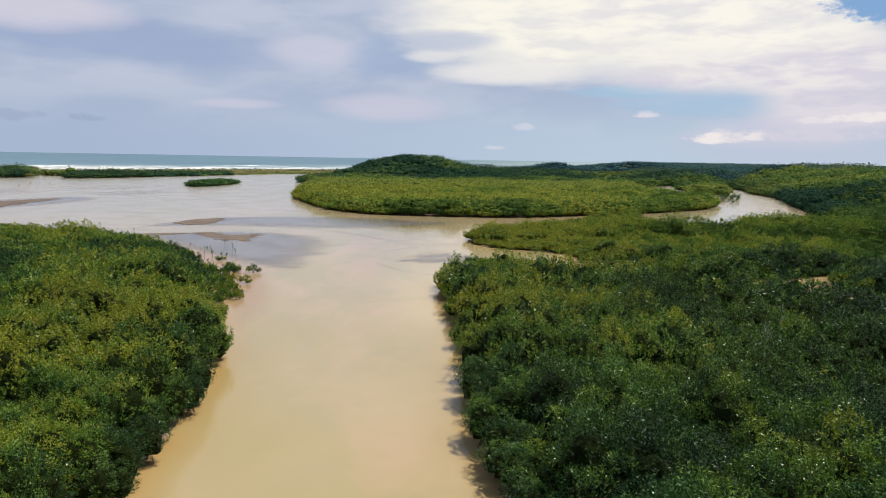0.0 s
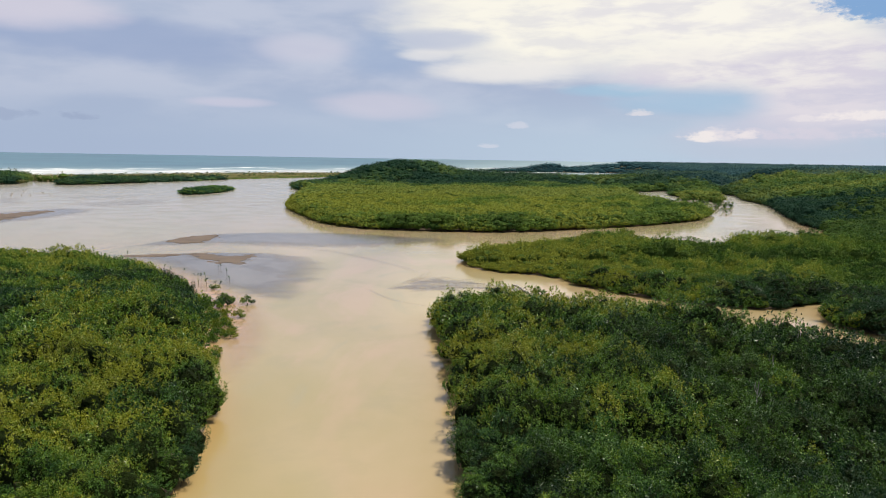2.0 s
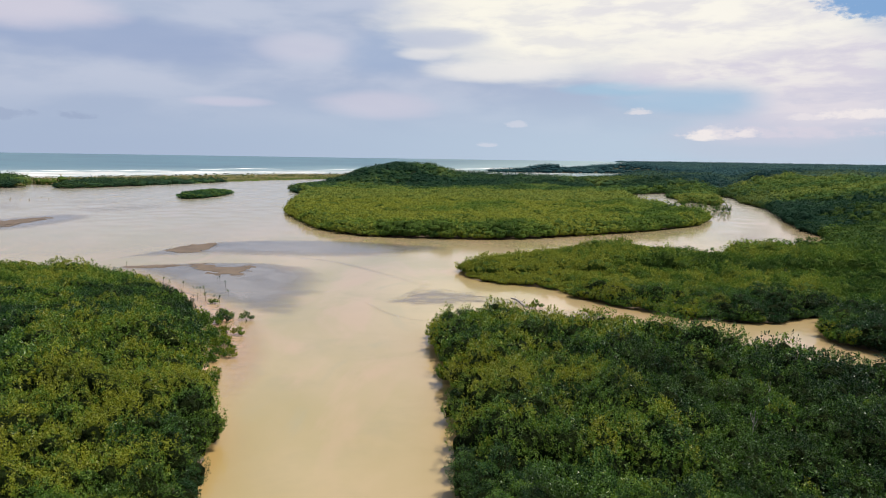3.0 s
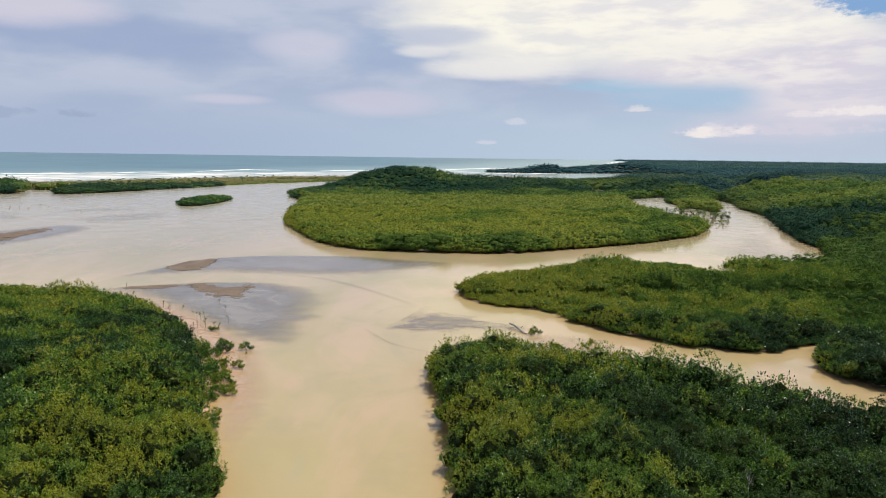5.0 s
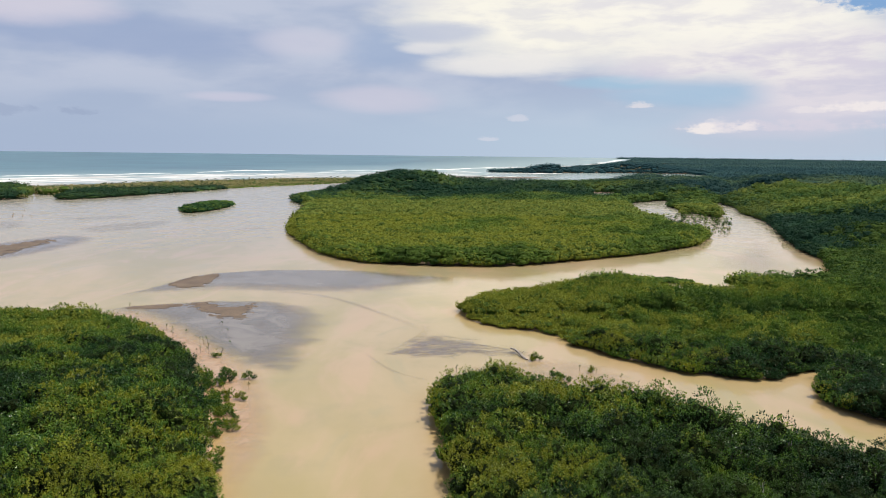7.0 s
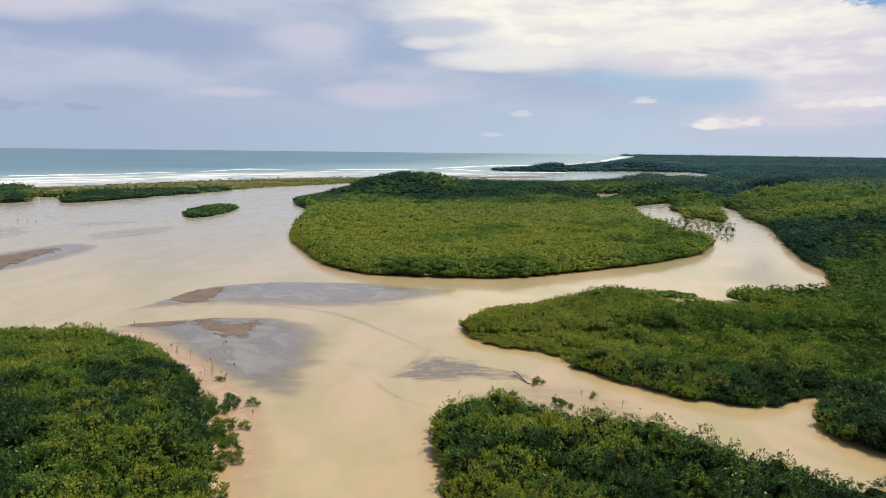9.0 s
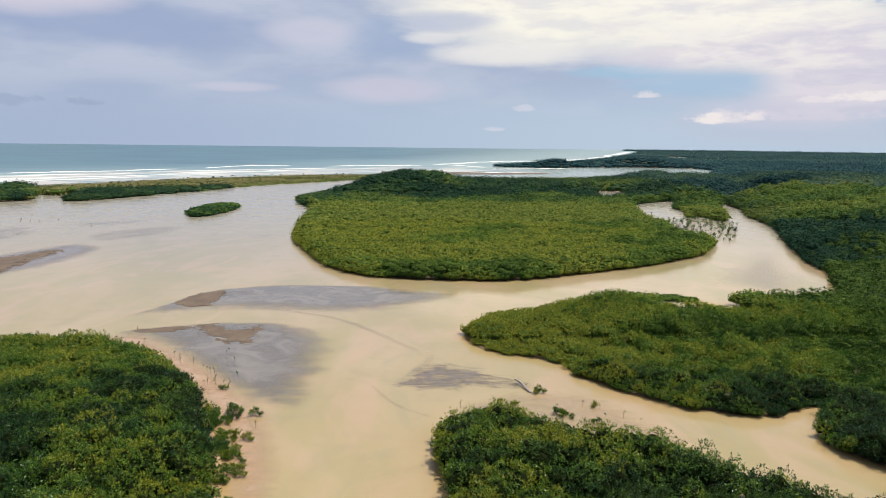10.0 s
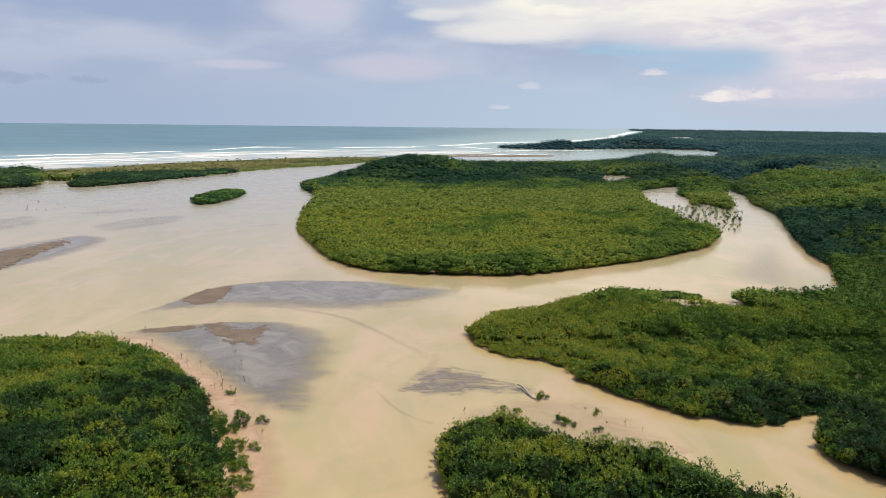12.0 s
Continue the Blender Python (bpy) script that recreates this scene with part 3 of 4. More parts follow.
def build_flat(name, points, mat, top, fade, label, category, cell=2.0, fade_south=0.0):
    """A low bank of mud that just reaches the surface, thinning out towards its edge."""
    line = spline(points, 6)
    lo, hi = line.min(0), line.max(0)
    nx, ny = (np.ceil((hi - lo) / cell) + 1).astype(int)
    gx, gy = np.meshgrid(np.arange(nx), np.arange(ny), indexing="ij")
    pts = np.stack([gx, gy], -1).reshape(-1, 2) * cell + lo
    d = depth(line, pts)
    edge = np.clip(d / fade, 0, 1)
    if fade_south:
        # the downstream side thins out over a longer way
        foot = np.where(d > 0, pts[:, 1], 1e9).reshape(nx, ny).min(1)
        edge = np.minimum(edge, np.clip((pts[:, 1] - np.repeat(foot, ny)) / fade_south, 0, 1))
        end = np.where(d > 0, pts[:, 0], -1e9).reshape(nx, ny).max(0)
        edge = np.minimum(edge, np.clip((np.tile(end, nx) - pts[:, 0]) / fade_south, 0, 1))
    i = gx[:-1, :-1] * ny + gy[:-1, :-1]
    faces = np.stack([i, i + ny, i + ny + 1, i + 1], -1).reshape(-1, 4)
    faces = faces[(edge[faces] > 0).any(1)]
    used, faces = np.unique(faces, return_inverse=True)
    pts, edge = pts[used], edge[used]
    me = raw_mesh(name, np.column_stack([pts, 0.012 + top * edge]), faces.reshape(-1, 4), mat, {"edge": edge}, smooth=True)
    return tagged(new(name, me), label, category, kind="structure")


def build_streak(points, width, mat=None):
    """A thin line of stirred mud drifting with the current."""
    c = spline(points, 8, closed=False)
    t = np.gradient(c, axis=0)
    t /= np.linalg.norm(t, axis=1)[:, None]
    side = np.stack([-t[:, 1], t[:, 0]], 1)
    v = np.stack([np.column_stack([c + side * width * u, np.full(len(c), 0.03)]) for u in (-1, -0.4, 0.4, 1)], 1).reshape(-1, 3)
    i = np.arange(len(c) - 1)[:, None] * 4 + np.arange(3)[None]
    faces = np.stack([i, i + 4, i + 5, i + 1], -1).reshape(-1, 4)
    me = raw_mesh("mud_streak", v, faces, mat or STREAK, {"edge": np.outer(np.sin(np.linspace(0.15, math.pi - 0.15, len(c))) ** 0.5, [0.0, 1.0, 1.0, 0.0]).ravel()})
    tagged(new("mud_streak", me), "thin streak of grey silt in the current", "streak", kind="structure")


G = "grey mud shoal under a thin film of water"
build_flat("mud_shoal", [(-140, 290), (-126, 303), (-118, 325), (-112, 346), (-102, 357), (-82, 367), (-52, 369), (-24, 365), (-6, 356), (14, 345), (0, 326), (-20, 309), (-44, 301), (-68, 302), (-92, 304), (-114, 295)], SHOAL, 0.02, 6, G, "shoal", 2.0, 26)
build_flat("mud_shoal", [(-122, 268), (-112, 279), (-95, 287), (-76, 291.5), (-56, 289), (-40, 276), (-32, 255), (-30, 225), (-33, 192), (-46, 192), (-60, 205), (-73, 221), (-86, 239), (-98, 252), (-110, 262)], SHOAL, 0.025, 6, G, "shoal", 2.0, 19)
build_flat("mud_shoal", [(-16, 214), (-11, 228), (-6, 240), (-3, 252), (3, 246), (9, 236), (18, 230), (28, 222), (30, 212), (16, 210), (3, 209), (-8, 209)], WISP, 0.02, 8, G, "shoal", 1.5)
build_flat("mud_shoal", [(-280, 410), (-262, 475), (-246, 505), (-216, 490), (-210, 440), (-228, 375)], SHOAL, 0.02, 18, G, "shoal", 3.0)
F = "faint grey patch of shallow mud and painted cloud reflection on water"
for smudge in ([(-262, 540), (-250, 590), (-208, 620), (-196, 565), (-228, 510)], [(-155, 540), (-138, 572), (-115, 572), (-120, 545)],
               [(-350, 540), (-340, 600), (-305, 588), (-290, 530), (-310, 505)], [(-300, 640), (-250, 660), (-250, 620), (-300, 600)]):
    build_flat("mud_reflection_smudge", smudge, SMUDGE, 0.02, 14, F, "shoal", 4.0)
for path, width in (([(-84, 317), (-68, 312), (-52.6, 305), (-40, 296.5), (-27, 280.5), (-17, 266), (-9.7, 254.7), (-3.6, 242)], 2.4), ([(-20, 216), (-14.7, 204), (-9.5, 196), (-1.8, 189.7)], 1.1),
                    ([(-2.8, 253), (-3.2, 241), (-6.9, 230), (-11, 219)], 2.4), ([(-1, 236), (3, 227.5), (8, 227), (13.3, 225.3), (20, 222.5), (26, 216.8)], 1.5),
                    ([(-9, 217), (-2, 216), (3, 221), (8, 218.6), (16, 218.4)], 1.6), ([(0, 243), (3, 237), (9, 233), (16, 232)], 1.4), ([(-9, 224), (-3, 228), (2, 232), (1, 240)], 1.3)):
    build_streak(path, width)
# this patch paints the clouds' reflection in the eastern channel
build_flat("mud_reflection_smudge", [(135, 385), (150, 425), (176, 462), (206, 510), (228, 505), (214, 440), (196, 380), (178, 345), (155, 350)], CLOUD_MIRROR, 0.02, 26, F, "shoal", 4.0)
B = "bare brown mud bank just above the water"
build_flat("mud_bank", [(-266, 414), (-256, 458), (-244, 482), (-232, 468), (-230, 430), (-228, 380)], BAR, 0.22, 10, B, "mud bank")
build_flat("mud_bank", [(-117, 324), (-113, 342), (-104, 354), (-98, 351), (-96, 338), (-97, 320), (-106, 314)], BAR, 0.2, 5, B, "mud bank", 1.0)
build_flat("mud_bank", [(-95, 279), (-92, 289), (-84, 290), (-76, 283), (-70, 290), (-66, 291), (-64, 280), (-63, 262), (-67, 253), (-73, 256), (-77, 257), (-84, 265)], BAR, 0.12, 8, B, "mud bank", 1.0)
build_flat("mud_bank", [(-117, 273), (-112, 279), (-104, 283), (-94, 284), (-93, 279), (-97, 273), (-106, 271)], BAR, 0.12, 4, B, "mud bank", 1.0)
build_flat("mud_bank", [(10, 264), (13, 256), (19, 250), (34, 241), (41, 233), (44, 238), (34, 246), (20, 255)], BAR, 0.15, 2.5, "pale muddy ledge under the mangroves of the point", "mud bank", 1.0)
build_flat("sand_bar", [(-60, 1640), (20, 1700), (100, 1722), (230, 1712), (220, 1640), (90, 1600), (0, 1590)], BAR, 0.3, 14, "low grey-brown sand bar in the surf", "sand bar", 6.0)
S = "pinkish silt flat along the mangrove edge"
build_flat("silt_flat", [(-128, 262), (-108, 274), (-90, 258), (-73, 240), (-56, 218), (-43, 195), (-34, 170), (-29, 140), (-36, 120), (-60, 180), (-90, 225)], SILT, 0.03, 11, S, "mud flat")
build_flat("silt_flat", [(-2, 192), (12, 211), (30, 216), (47, 212), (58, 192), (66, 172), (45, 160), (25, 168), (6, 176)], PALE_SILT, 0.03, 12, S, "mud flat")


# ---- mangroves and woods ----
RNG = np.random.default_rng(7)


def unit(v):
    return v / (np.linalg.norm(v, axis=-1, keepdims=True) + 1e-9)


def roof(trees, cell):
    """The height of the canopy's upper side over a grid, from the domes of all crowns."""
    x, y, foot, h, r, tint, low = trees.T
    x0, y0 = x.min() - 12, y.min() - 12
    nx, ny = int((x.max() - x0 + 12) / cell) + 2, int((y.max() - y0 + 12) / cell) + 2
    top = np.full(nx * ny, -9.0)
    reach = int(r.max() / cell) + 1
    cx, cy = ((x - x0) / cell).astype(int), ((y - y0) / cell).astype(int)
    for i in range(-reach, reach + 1):
        for j in range(-reach, reach + 1):
            gx, gy = cx + i, cy + j
            q = 1 - ((x0 + gx * cell - x) ** 2 + (y0 + gy * cell - y) ** 2) / (r * 0.93) ** 2
            ok = (q > 0) & (gx >= 0) & (gy >= 0) & (gx < nx) & (gy < ny)
            np.maximum.at(top, gx[ok] * ny + gy[ok], (foot + h * 0.60 + 0.36 * h * np.sqrt(np.maximum(q, 0)))[ok])
    return top, x0, y0, nx, ny, cell


def leaves(trees, count, size, roofed=None, solid=False, ruffle=0.72):
    """Leaves in upright shoots over the outside of each crown. trees: rows of x, y, foot, height, radius, tint and how far down the leaves reach."""
    n = len(trees)
    per = 12 if size < 0.2 else 9 if size < 0.4 else 7 if size < 0.6 else 4
    tips = max(1, count // per)
    x, y, foot, h, r, tint, low = trees.T
    d = unit(RNG.normal(size=(n, tips, 3)))
    d[..., 2] = np.where(d[..., 2] < -low[:, None], np.abs(d[..., 2]), d[..., 2])
    # each crown bulges along a few directions of its own
    bulge = np.zeros((n, tips))
    for k in range(9):
        way = RNG.normal(size=(n, 1, 3))
        way[..., 2] = np.abs(way[..., 2])
        bulge = np.maximum(bulge, step((d * unit(way)).sum(2), 0.76, 1.0) * (0.4 + 0.65 * RNG.random((n, 1))))
    reach = 0.76 + (0.30 if ruffle > 0.5 else 0.24) * bulge + 0.12 * RNG.random((n, tips))
    if solid:
        reach = reach * RNG.random((n, tips)) ** 0.4
    fall = np.where(d[..., 2] < 0, 0.52, 0.36 + (0.13 if ruffle > 0.5 else 0.0) * bulge)
    p = np.stack([x[:, None] + d[..., 0] * r[:, None] * reach, y[:, None] + d[..., 1] * r[:, None] * reach,
                  (foot + 0.60 * h)[:, None] + d[..., 2] * h[:, None] * fall * reach], -1)
    # bulges are toned lighter and hollows darker, as painted light on the crown
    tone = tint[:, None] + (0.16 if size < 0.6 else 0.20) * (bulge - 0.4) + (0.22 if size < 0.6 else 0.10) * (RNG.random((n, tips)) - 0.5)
    slope = unit(d / np.stack([r, r, 0.38 * h], -1)[:, None])
    p, slope, tone, wide = p.reshape(-1, 3), slope.reshape(-1, 3), tone.ravel(), np.repeat(r, tips)
    if roofed is not None:
        top, x0, y0, nx, ny, cell = roofed
        gx = np.clip(((p[:, 0] + slope[:, 0] * wide * 0.3 - x0) / cell).astype(int), 0, nx - 1)
        gy = np.clip(((p[:, 1] + slope[:, 1] * wide * 0.3 - y0) / cell).astype(int), 0, ny - 1)
        keep = (p[:, 2] > top[gx * ny + gy] - 0.14 * wide) | ((np.repeat(low, tips) > 0.5) & (p[:, 2] < np.repeat(foot + 0.75 * h, tips)))
        p, slope, tone, wide = p[keep], slope[keep], tone[keep], wide[keep]
    # a shoot stands up and outwards, its leaves spread round it and are youngest at the tip, where the paler tone also
    # paints lit tips
    far = size > 0.6
    axis = unit(slope * (1.0 if far else 0.6) + RNG.normal(size=p.shape) * 0.22 + np.array([0, 0, 0.5 if far else 0.8]))
    length = wide[:, None] * ((0.10 if far else 0.19) + 0.17 * RNG.random((len(p), 1)))
    p, axis, length, tone = (np.repeat(v, per, 0) for v in (p, axis, length, tone))
    u = RNG.random((len(p), 1))
    round_it = unit(RNG.normal(size=p.shape))
    p = p + axis * length * (u - 0.45) + round_it * length * 0.72 * (1.0 - 0.5 * u) * RNG.random((len(p), 1)) ** 0.5
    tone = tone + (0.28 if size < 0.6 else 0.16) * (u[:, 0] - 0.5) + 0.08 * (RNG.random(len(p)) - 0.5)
    # far off, sprays lie along the canopy's surface
    t = unit(np.cross(axis, round_it) + axis * 0.25) if far else unit(axis * 0.55 + round_it * 0.8 + RNG.normal(size=p.shape) * 0.3)
    normal = axis + RNG.normal(size=p.shape) * ruffle * 0.6
    normal = unit(normal - t * (normal * t).sum(1, keepdims=True))
    sw = np.cross(normal, t)
    ln = size * (0.6 + 0.8 * RNG.random((len(p), 1)))
    v = np.stack([p + t * ln * 0.66, p - t * ln * 0.40 + sw * ln * 0.32, p - t * ln * 0.40 - sw * ln * 0.32], 1).reshape(-1, 3)
    return v, np.arange(len(v)).reshape(-1, 3), np.repeat(tone, 3)


def cores(trees, sides, size=0.76):
    """The dense inside of each crown."""
    n = len(trees)
    x, y, foot, h, r, tint, low = trees.T
    rows = [(-1.4 if low.max() > 0.2 else -0.2, 0.80), (0.10, 1.0), (0.70, 0.68)]
    a = np.linspace(0, 2 * math.pi, sides, endpoint=False)
    verts = []
    for z, w in rows:
        wob = 0.85 + 0.25 * RNG.random((n, sides))
        aa = a[None] + RNG.random((n, 1))
        verts.append(np.stack([x[:, None] + np.cos(aa) * r[:, None] * w * wob * size, y[:, None] + np.sin(aa) * r[:, None] * w * wob * size,
                               foot[:, None] + h[:, None] * (0.60 + 0.37 * z * wob * size)], -1))
    top = np.stack([x, y, foot + h * (0.60 + 0.37 * size)], -1)[:, None]
    v = np.concatenate([*verts, top], 1)
    m = v.shape[1]
    f = []
    for k in range(2):
        for i in range(sides):
            j = (i + 1) % sides
            b = k * sides
            f += [(b + i, b + j, b + sides + j), (b + i, b + sides + j, b + sides + i)]
    for i in range(sides):
        f.append((2 * sides + i, 2 * sides + (i + 1) % sides, 3 * sides))
    f = (np.array(f)[None] + (np.arange(n) * m)[:, None, None]).reshape(-1, 3)
    # the inside's tint is lowered too, as shade between the leaves
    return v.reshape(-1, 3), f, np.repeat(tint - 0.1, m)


def crowns(name, trees, count, size, sides, mat, roofed=None):
    """Leaves and the dense insides of crowns as one mesh of two materials."""
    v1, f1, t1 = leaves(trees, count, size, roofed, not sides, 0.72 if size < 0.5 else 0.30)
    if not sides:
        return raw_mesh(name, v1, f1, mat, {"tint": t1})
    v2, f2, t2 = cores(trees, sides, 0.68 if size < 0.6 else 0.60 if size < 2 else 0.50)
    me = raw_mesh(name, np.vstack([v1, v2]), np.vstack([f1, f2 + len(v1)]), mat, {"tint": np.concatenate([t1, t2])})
    me.materials.append(INNER_SHADE if mat == LEAF else INNER_CANOPY if mat in (CANOPY, CANOPY_HAZED, SCRUB) else mat)
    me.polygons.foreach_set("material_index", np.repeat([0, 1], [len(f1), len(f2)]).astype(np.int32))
    return me


def glade(p):
    """Below 1 in the straw-coloured clearing on the eastern point."""
    return np.hypot((p[:, 0] - 113) / 20, (p[:, 1] - 326) / 8.0)


def scatter(near, far, spacing, view=0.64, behind=False):
    """Places for trees on the land between two distances."""
    k = np.arange(-far, far, spacing)
    if not behind:
        gx, gy = np.meshgrid(k[np.abs(k) < far * math.sin(view) + spacing], np.arange(0, far, spacing * 0.87))
    else:
        gx, gy = np.meshgrid(k, np.arange(-far, far, spacing * 0.87))
    row = (np.round(gy / (spacing * 0.87)) % 2) * 0.5 * spacing
    p = np.stack([gx + row, gy], -1).reshape(-1, 2)
    p = p + (RNG.random(p.shape) - 0.5) * spacing * 0.75
    d, a = np.hypot(*p.T), np.abs(np.arctan2(p[:, 0], p[:, 1]))
    p = p[(d >= near) & (d < far) & ((a < view) if not behind else (a >= 0.64))]
    depth_in = land(p) - margin(p)
    keep = (depth_in > spacing * 0.22) & ((glade(p) > 1) | (RNG.random(len(p)) < 0.12))
    return p[keep], depth_in[keep]


def mottle(p, size, seed):
    """Smooth patches of that size, between -0.5 and 0.5."""
    grid = np.random.default_rng(seed).random((64, 64)) - 0.5
    q = p / size + seed * 7.3
    i = np.floor(q).astype(int)
    f = q - i
    f = f * f * (3 - 2 * f)
    a, b = i % 64, (i + 1) % 64
    near = grid[a[:, 0], a[:, 1]] * (1 - f[:, 0]) + grid[b[:, 0], a[:, 1]] * f[:, 0]
    away = grid[a[:, 0], b[:, 1]] * (1 - f[:, 0]) + grid[b[:, 0], b[:, 1]] * f[:, 0]
    return near * (1 - f[:, 1]) + away * f[:, 1]


def dark_grove(p):
    """The tall dark grove at the western foot of the spit."""
    return (p[:, 0] < -482 - 0.62 * (p[:, 1] - 912)) & (p[:, 0] < -462) & (p[:, 1] < 1150)


def crop(p, d, spacing):
    """Rows of x, y, foot, height, radius, tint and leaf reach for trees at the places p, d metres inside the shore."""
    n = len(p)
    up = rise(p)
    far = np.hypot(*p.T)
    x, y = p.T
    swell = np.sin(x / 3.9 + 1.4 * np.sin(y / 8.3)) * np.sin(y / 5.1 + 1.2 * np.sin(x / 6.7)) + 0.7 * np.sin(x / 13.0 + y / 17.0) * np.sin(y / 11.0 - x / 19.0)
    tall = np.where(x < -20, 7.1, 7.7) - np.where(x < -20, 3.7 * step(y, 140, 235), 3.6 * step(y, 150, 195)) * (y < 262)
    knob = np.clip(RNG.normal(size=n), -1.6, 2.2)
    h = tall + knob * np.where(far < 340, np.where((x < -20) & (y > 150), 0.6, 0.95), 0.5) + 1.05 * swell + 0.6 * (RNG.random(n) < 0.05)
    h *= 1 + np.where(far > 235, np.where(far < 340, 0.30, 0.26) * mottle(p, 15, 3) + np.where(far < 335, 0.34, 0.18) * mottle(p, 8, 13) + 0.25 * mottle(p, 55, 4), 0.0)
    brink = np.where((x > -5) & (y > 120) & (y < 195) & (x + 0.9 * y < 215), 0.55, 0.48)
    h *= brink + (1 - brink) * step(d, 0.4, 6.0)
    tip = depth(MAIN_EAST, p) > -1
    h *= np.where(tip & (p[:, 1] > 215), 0.62 + 0.38 * step(p[:, 0], 20, 75), 1.0)
    north = tip & (p[:, 0] < 130) & (p[:, 1] < 360)
    h *= np.where(north & (p[:, 0] > 78), 1 - (0.52 + 0.20 * step(x, 84, 94)) * step(p[:, 1], 282, 308), np.where(north, 1 - 0.42 * step(p[:, 1] - 0.75 * p[:, 0], 258, 276), 1.0))
    h = np.where(depth(ISLET, p) > -4, h * 0.52, h)
    h = np.where(up > 5, h * 1.25, h)
    h *= np.where((x > 200) & (y > 540) & (far < 1100), 1 + 0.75 * mottle(p, 17, 31), 1.0)
    spit = depth(SPIT, p)
    h = np.where(spit > 0, np.where(dark_grove(p) | ((p[:, 0] < -452) & (p[:, 0] > -530) & (p[:, 1] < 930)), h * 1.3, np.where(depth(STRIP, p) > -6, h * 0.95, h * 0.45)), h)
    r = spacing * np.where(far > 335, 0.98, 0.72) * (0.88 + 0.3 * RNG.random(n) + 0.06 * knob)
    tint = 0.40 + np.where(far < 340, 0.20, 0.10) * RNG.normal(size=n)
    isle = (depth(ISLAND, p) > 0) & (p[:, 1] < 800)
    tint += np.where(far > 235, 0.0, 0.75 * mottle(p, 6.5, 8) + 0.45 * mottle(p, 28, 9))
    h += np.where(far > 235, 0.0, 2.4 * mottle(p, 6.5, 8))
    tint += np.where(far > 235, 0.42 * mottle(p, 9, 15) + 0.50 * mottle(p, 17, 5) + 0.75 * mottle(p, 60, 6), 0.0)
    tint += np.where(isle, 0.44 + 0.52 * step(p[:, 1], 450, 620), 0.0)
    tint += np.where(isle, 0.7 * mottle(p, 70, 21) + 0.5 * mottle(p, 30, 22) + 0.25 * step(np.hypot((x - 70) / 60, (y - 470) / 70), 1.2, 0.5) - 0.30 * step(np.hypot((x - 10) / 70, (y - 540) / 90), 1.2, 0.3), 0.0)
    tint -= np.where(isle, 0.42 * step(p[:, 0], 60, 130) * step(p[:, 1], 660, 600), 0.0)
    tint += np.where(tip & (p[:, 0] < 190) & (p[:, 1] > 130) & (p[:, 1] < 355), 0.18 + 0.50 * step(p[:, 0] - 0.25 * (p[:, 1] - 260), 105, 40) - 0.50 * step(p[:, 0], 60, 130) - 0.12 * step(p[:, 1], 205, 190), 0.0)
    tint += (0.10 + 0.15 * step(far, 210, 130) + 0.10 * (d < 4) + 0.20 * step(-p[:, 0], 54, 34)) * step(-p[:, 0], 20, 40) * (far < 300)
    # eastern bank: cloud shadow inland of its edge is painted as lower tint
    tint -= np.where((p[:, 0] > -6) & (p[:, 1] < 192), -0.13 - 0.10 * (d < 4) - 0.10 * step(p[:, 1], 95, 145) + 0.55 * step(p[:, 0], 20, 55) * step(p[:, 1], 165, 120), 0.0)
    # one yellow bush and one tall tree stand out on the near banks
    yellow = np.hypot(p[:, 0] + 81.5, p[:, 1] - 171.5) < 3.4
    tint += 1.3 * yellow
    h += 1.6 * yellow
    crest = np.clip(1 - (np.hypot(p[:, 0] - 50, p[:, 1] - 138) / 5.5) ** 2, 0, 1)
    giant = crest > 0
    h += 4.2 * crest ** 0.5
    r = np.where(giant, r * 1.2, r)
    tint -= 0.1 * giant
    # sun on the open woods behind the eastern shore and shade on the belt in front of them, put into the tint
    east = depth(MAIN_EAST, p) > 0
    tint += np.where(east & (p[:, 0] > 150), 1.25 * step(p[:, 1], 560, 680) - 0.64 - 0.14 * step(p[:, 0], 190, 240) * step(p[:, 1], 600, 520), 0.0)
    strip = depth(STRIP, p) > -6
    tint += np.where(strip, -0.12, np.where((spit > 0) & ~dark_grove(p), 0.42, 0.0))
    # patchy woods and cloud shadows in the distance, painted as belts of lighter and darker tint
    belt = np.sin(y / 210 + 1.3 * np.sin(x / 520) + x / 900) + 0.6 * np.sin(y / 83 - x / 310)
    tint += np.where((far > 1000) & (spit < 0), 0.22 * belt - 0.05 - 0.10 * (far > 1700), 0.0)
    meadow = np.hypot((x - 0.42 * (y - 1580) - 500) / 42, (y - 1580) / 170) < 1
    tint += 0.7 * meadow + 0.45 * (np.hypot((x - 770) / 90, (y - 1625) / 60) < 1) + 0.35 * (np.hypot((x - 900) / 80, (y - 1640) / 60) < 1)
    h = np.where(meadow, h * 0.4, h)
    tint += 0.3 * (np.hypot((p[:, 0] - 262) / 32, (p[:, 1] - 770) / 55) < 1)
    open_ground = glade(p) < 1
    h = np.where(open_ground, 2.4, h)
    r = np.where(open_ground, r * 0.55, r)
    tint = np.where(open_ground, 1.1, tint)
    foot = 0.3 + up * step(d, 4, 60) + swing(p)
    low = np.where(d < 1.6 * spacing, 0.95, 0.0)
    return np.column_stack([p, foot, h, r, np.clip(tint, 0.05, 1.4), low])


def thicket(name, trees, count, size, sides, mat, label, roofed=None):
    ob = new(name, crowns(name, trees, count, size, sides, mat, roofed))
    return tagged(ob, label, "trees", kind="stuff")


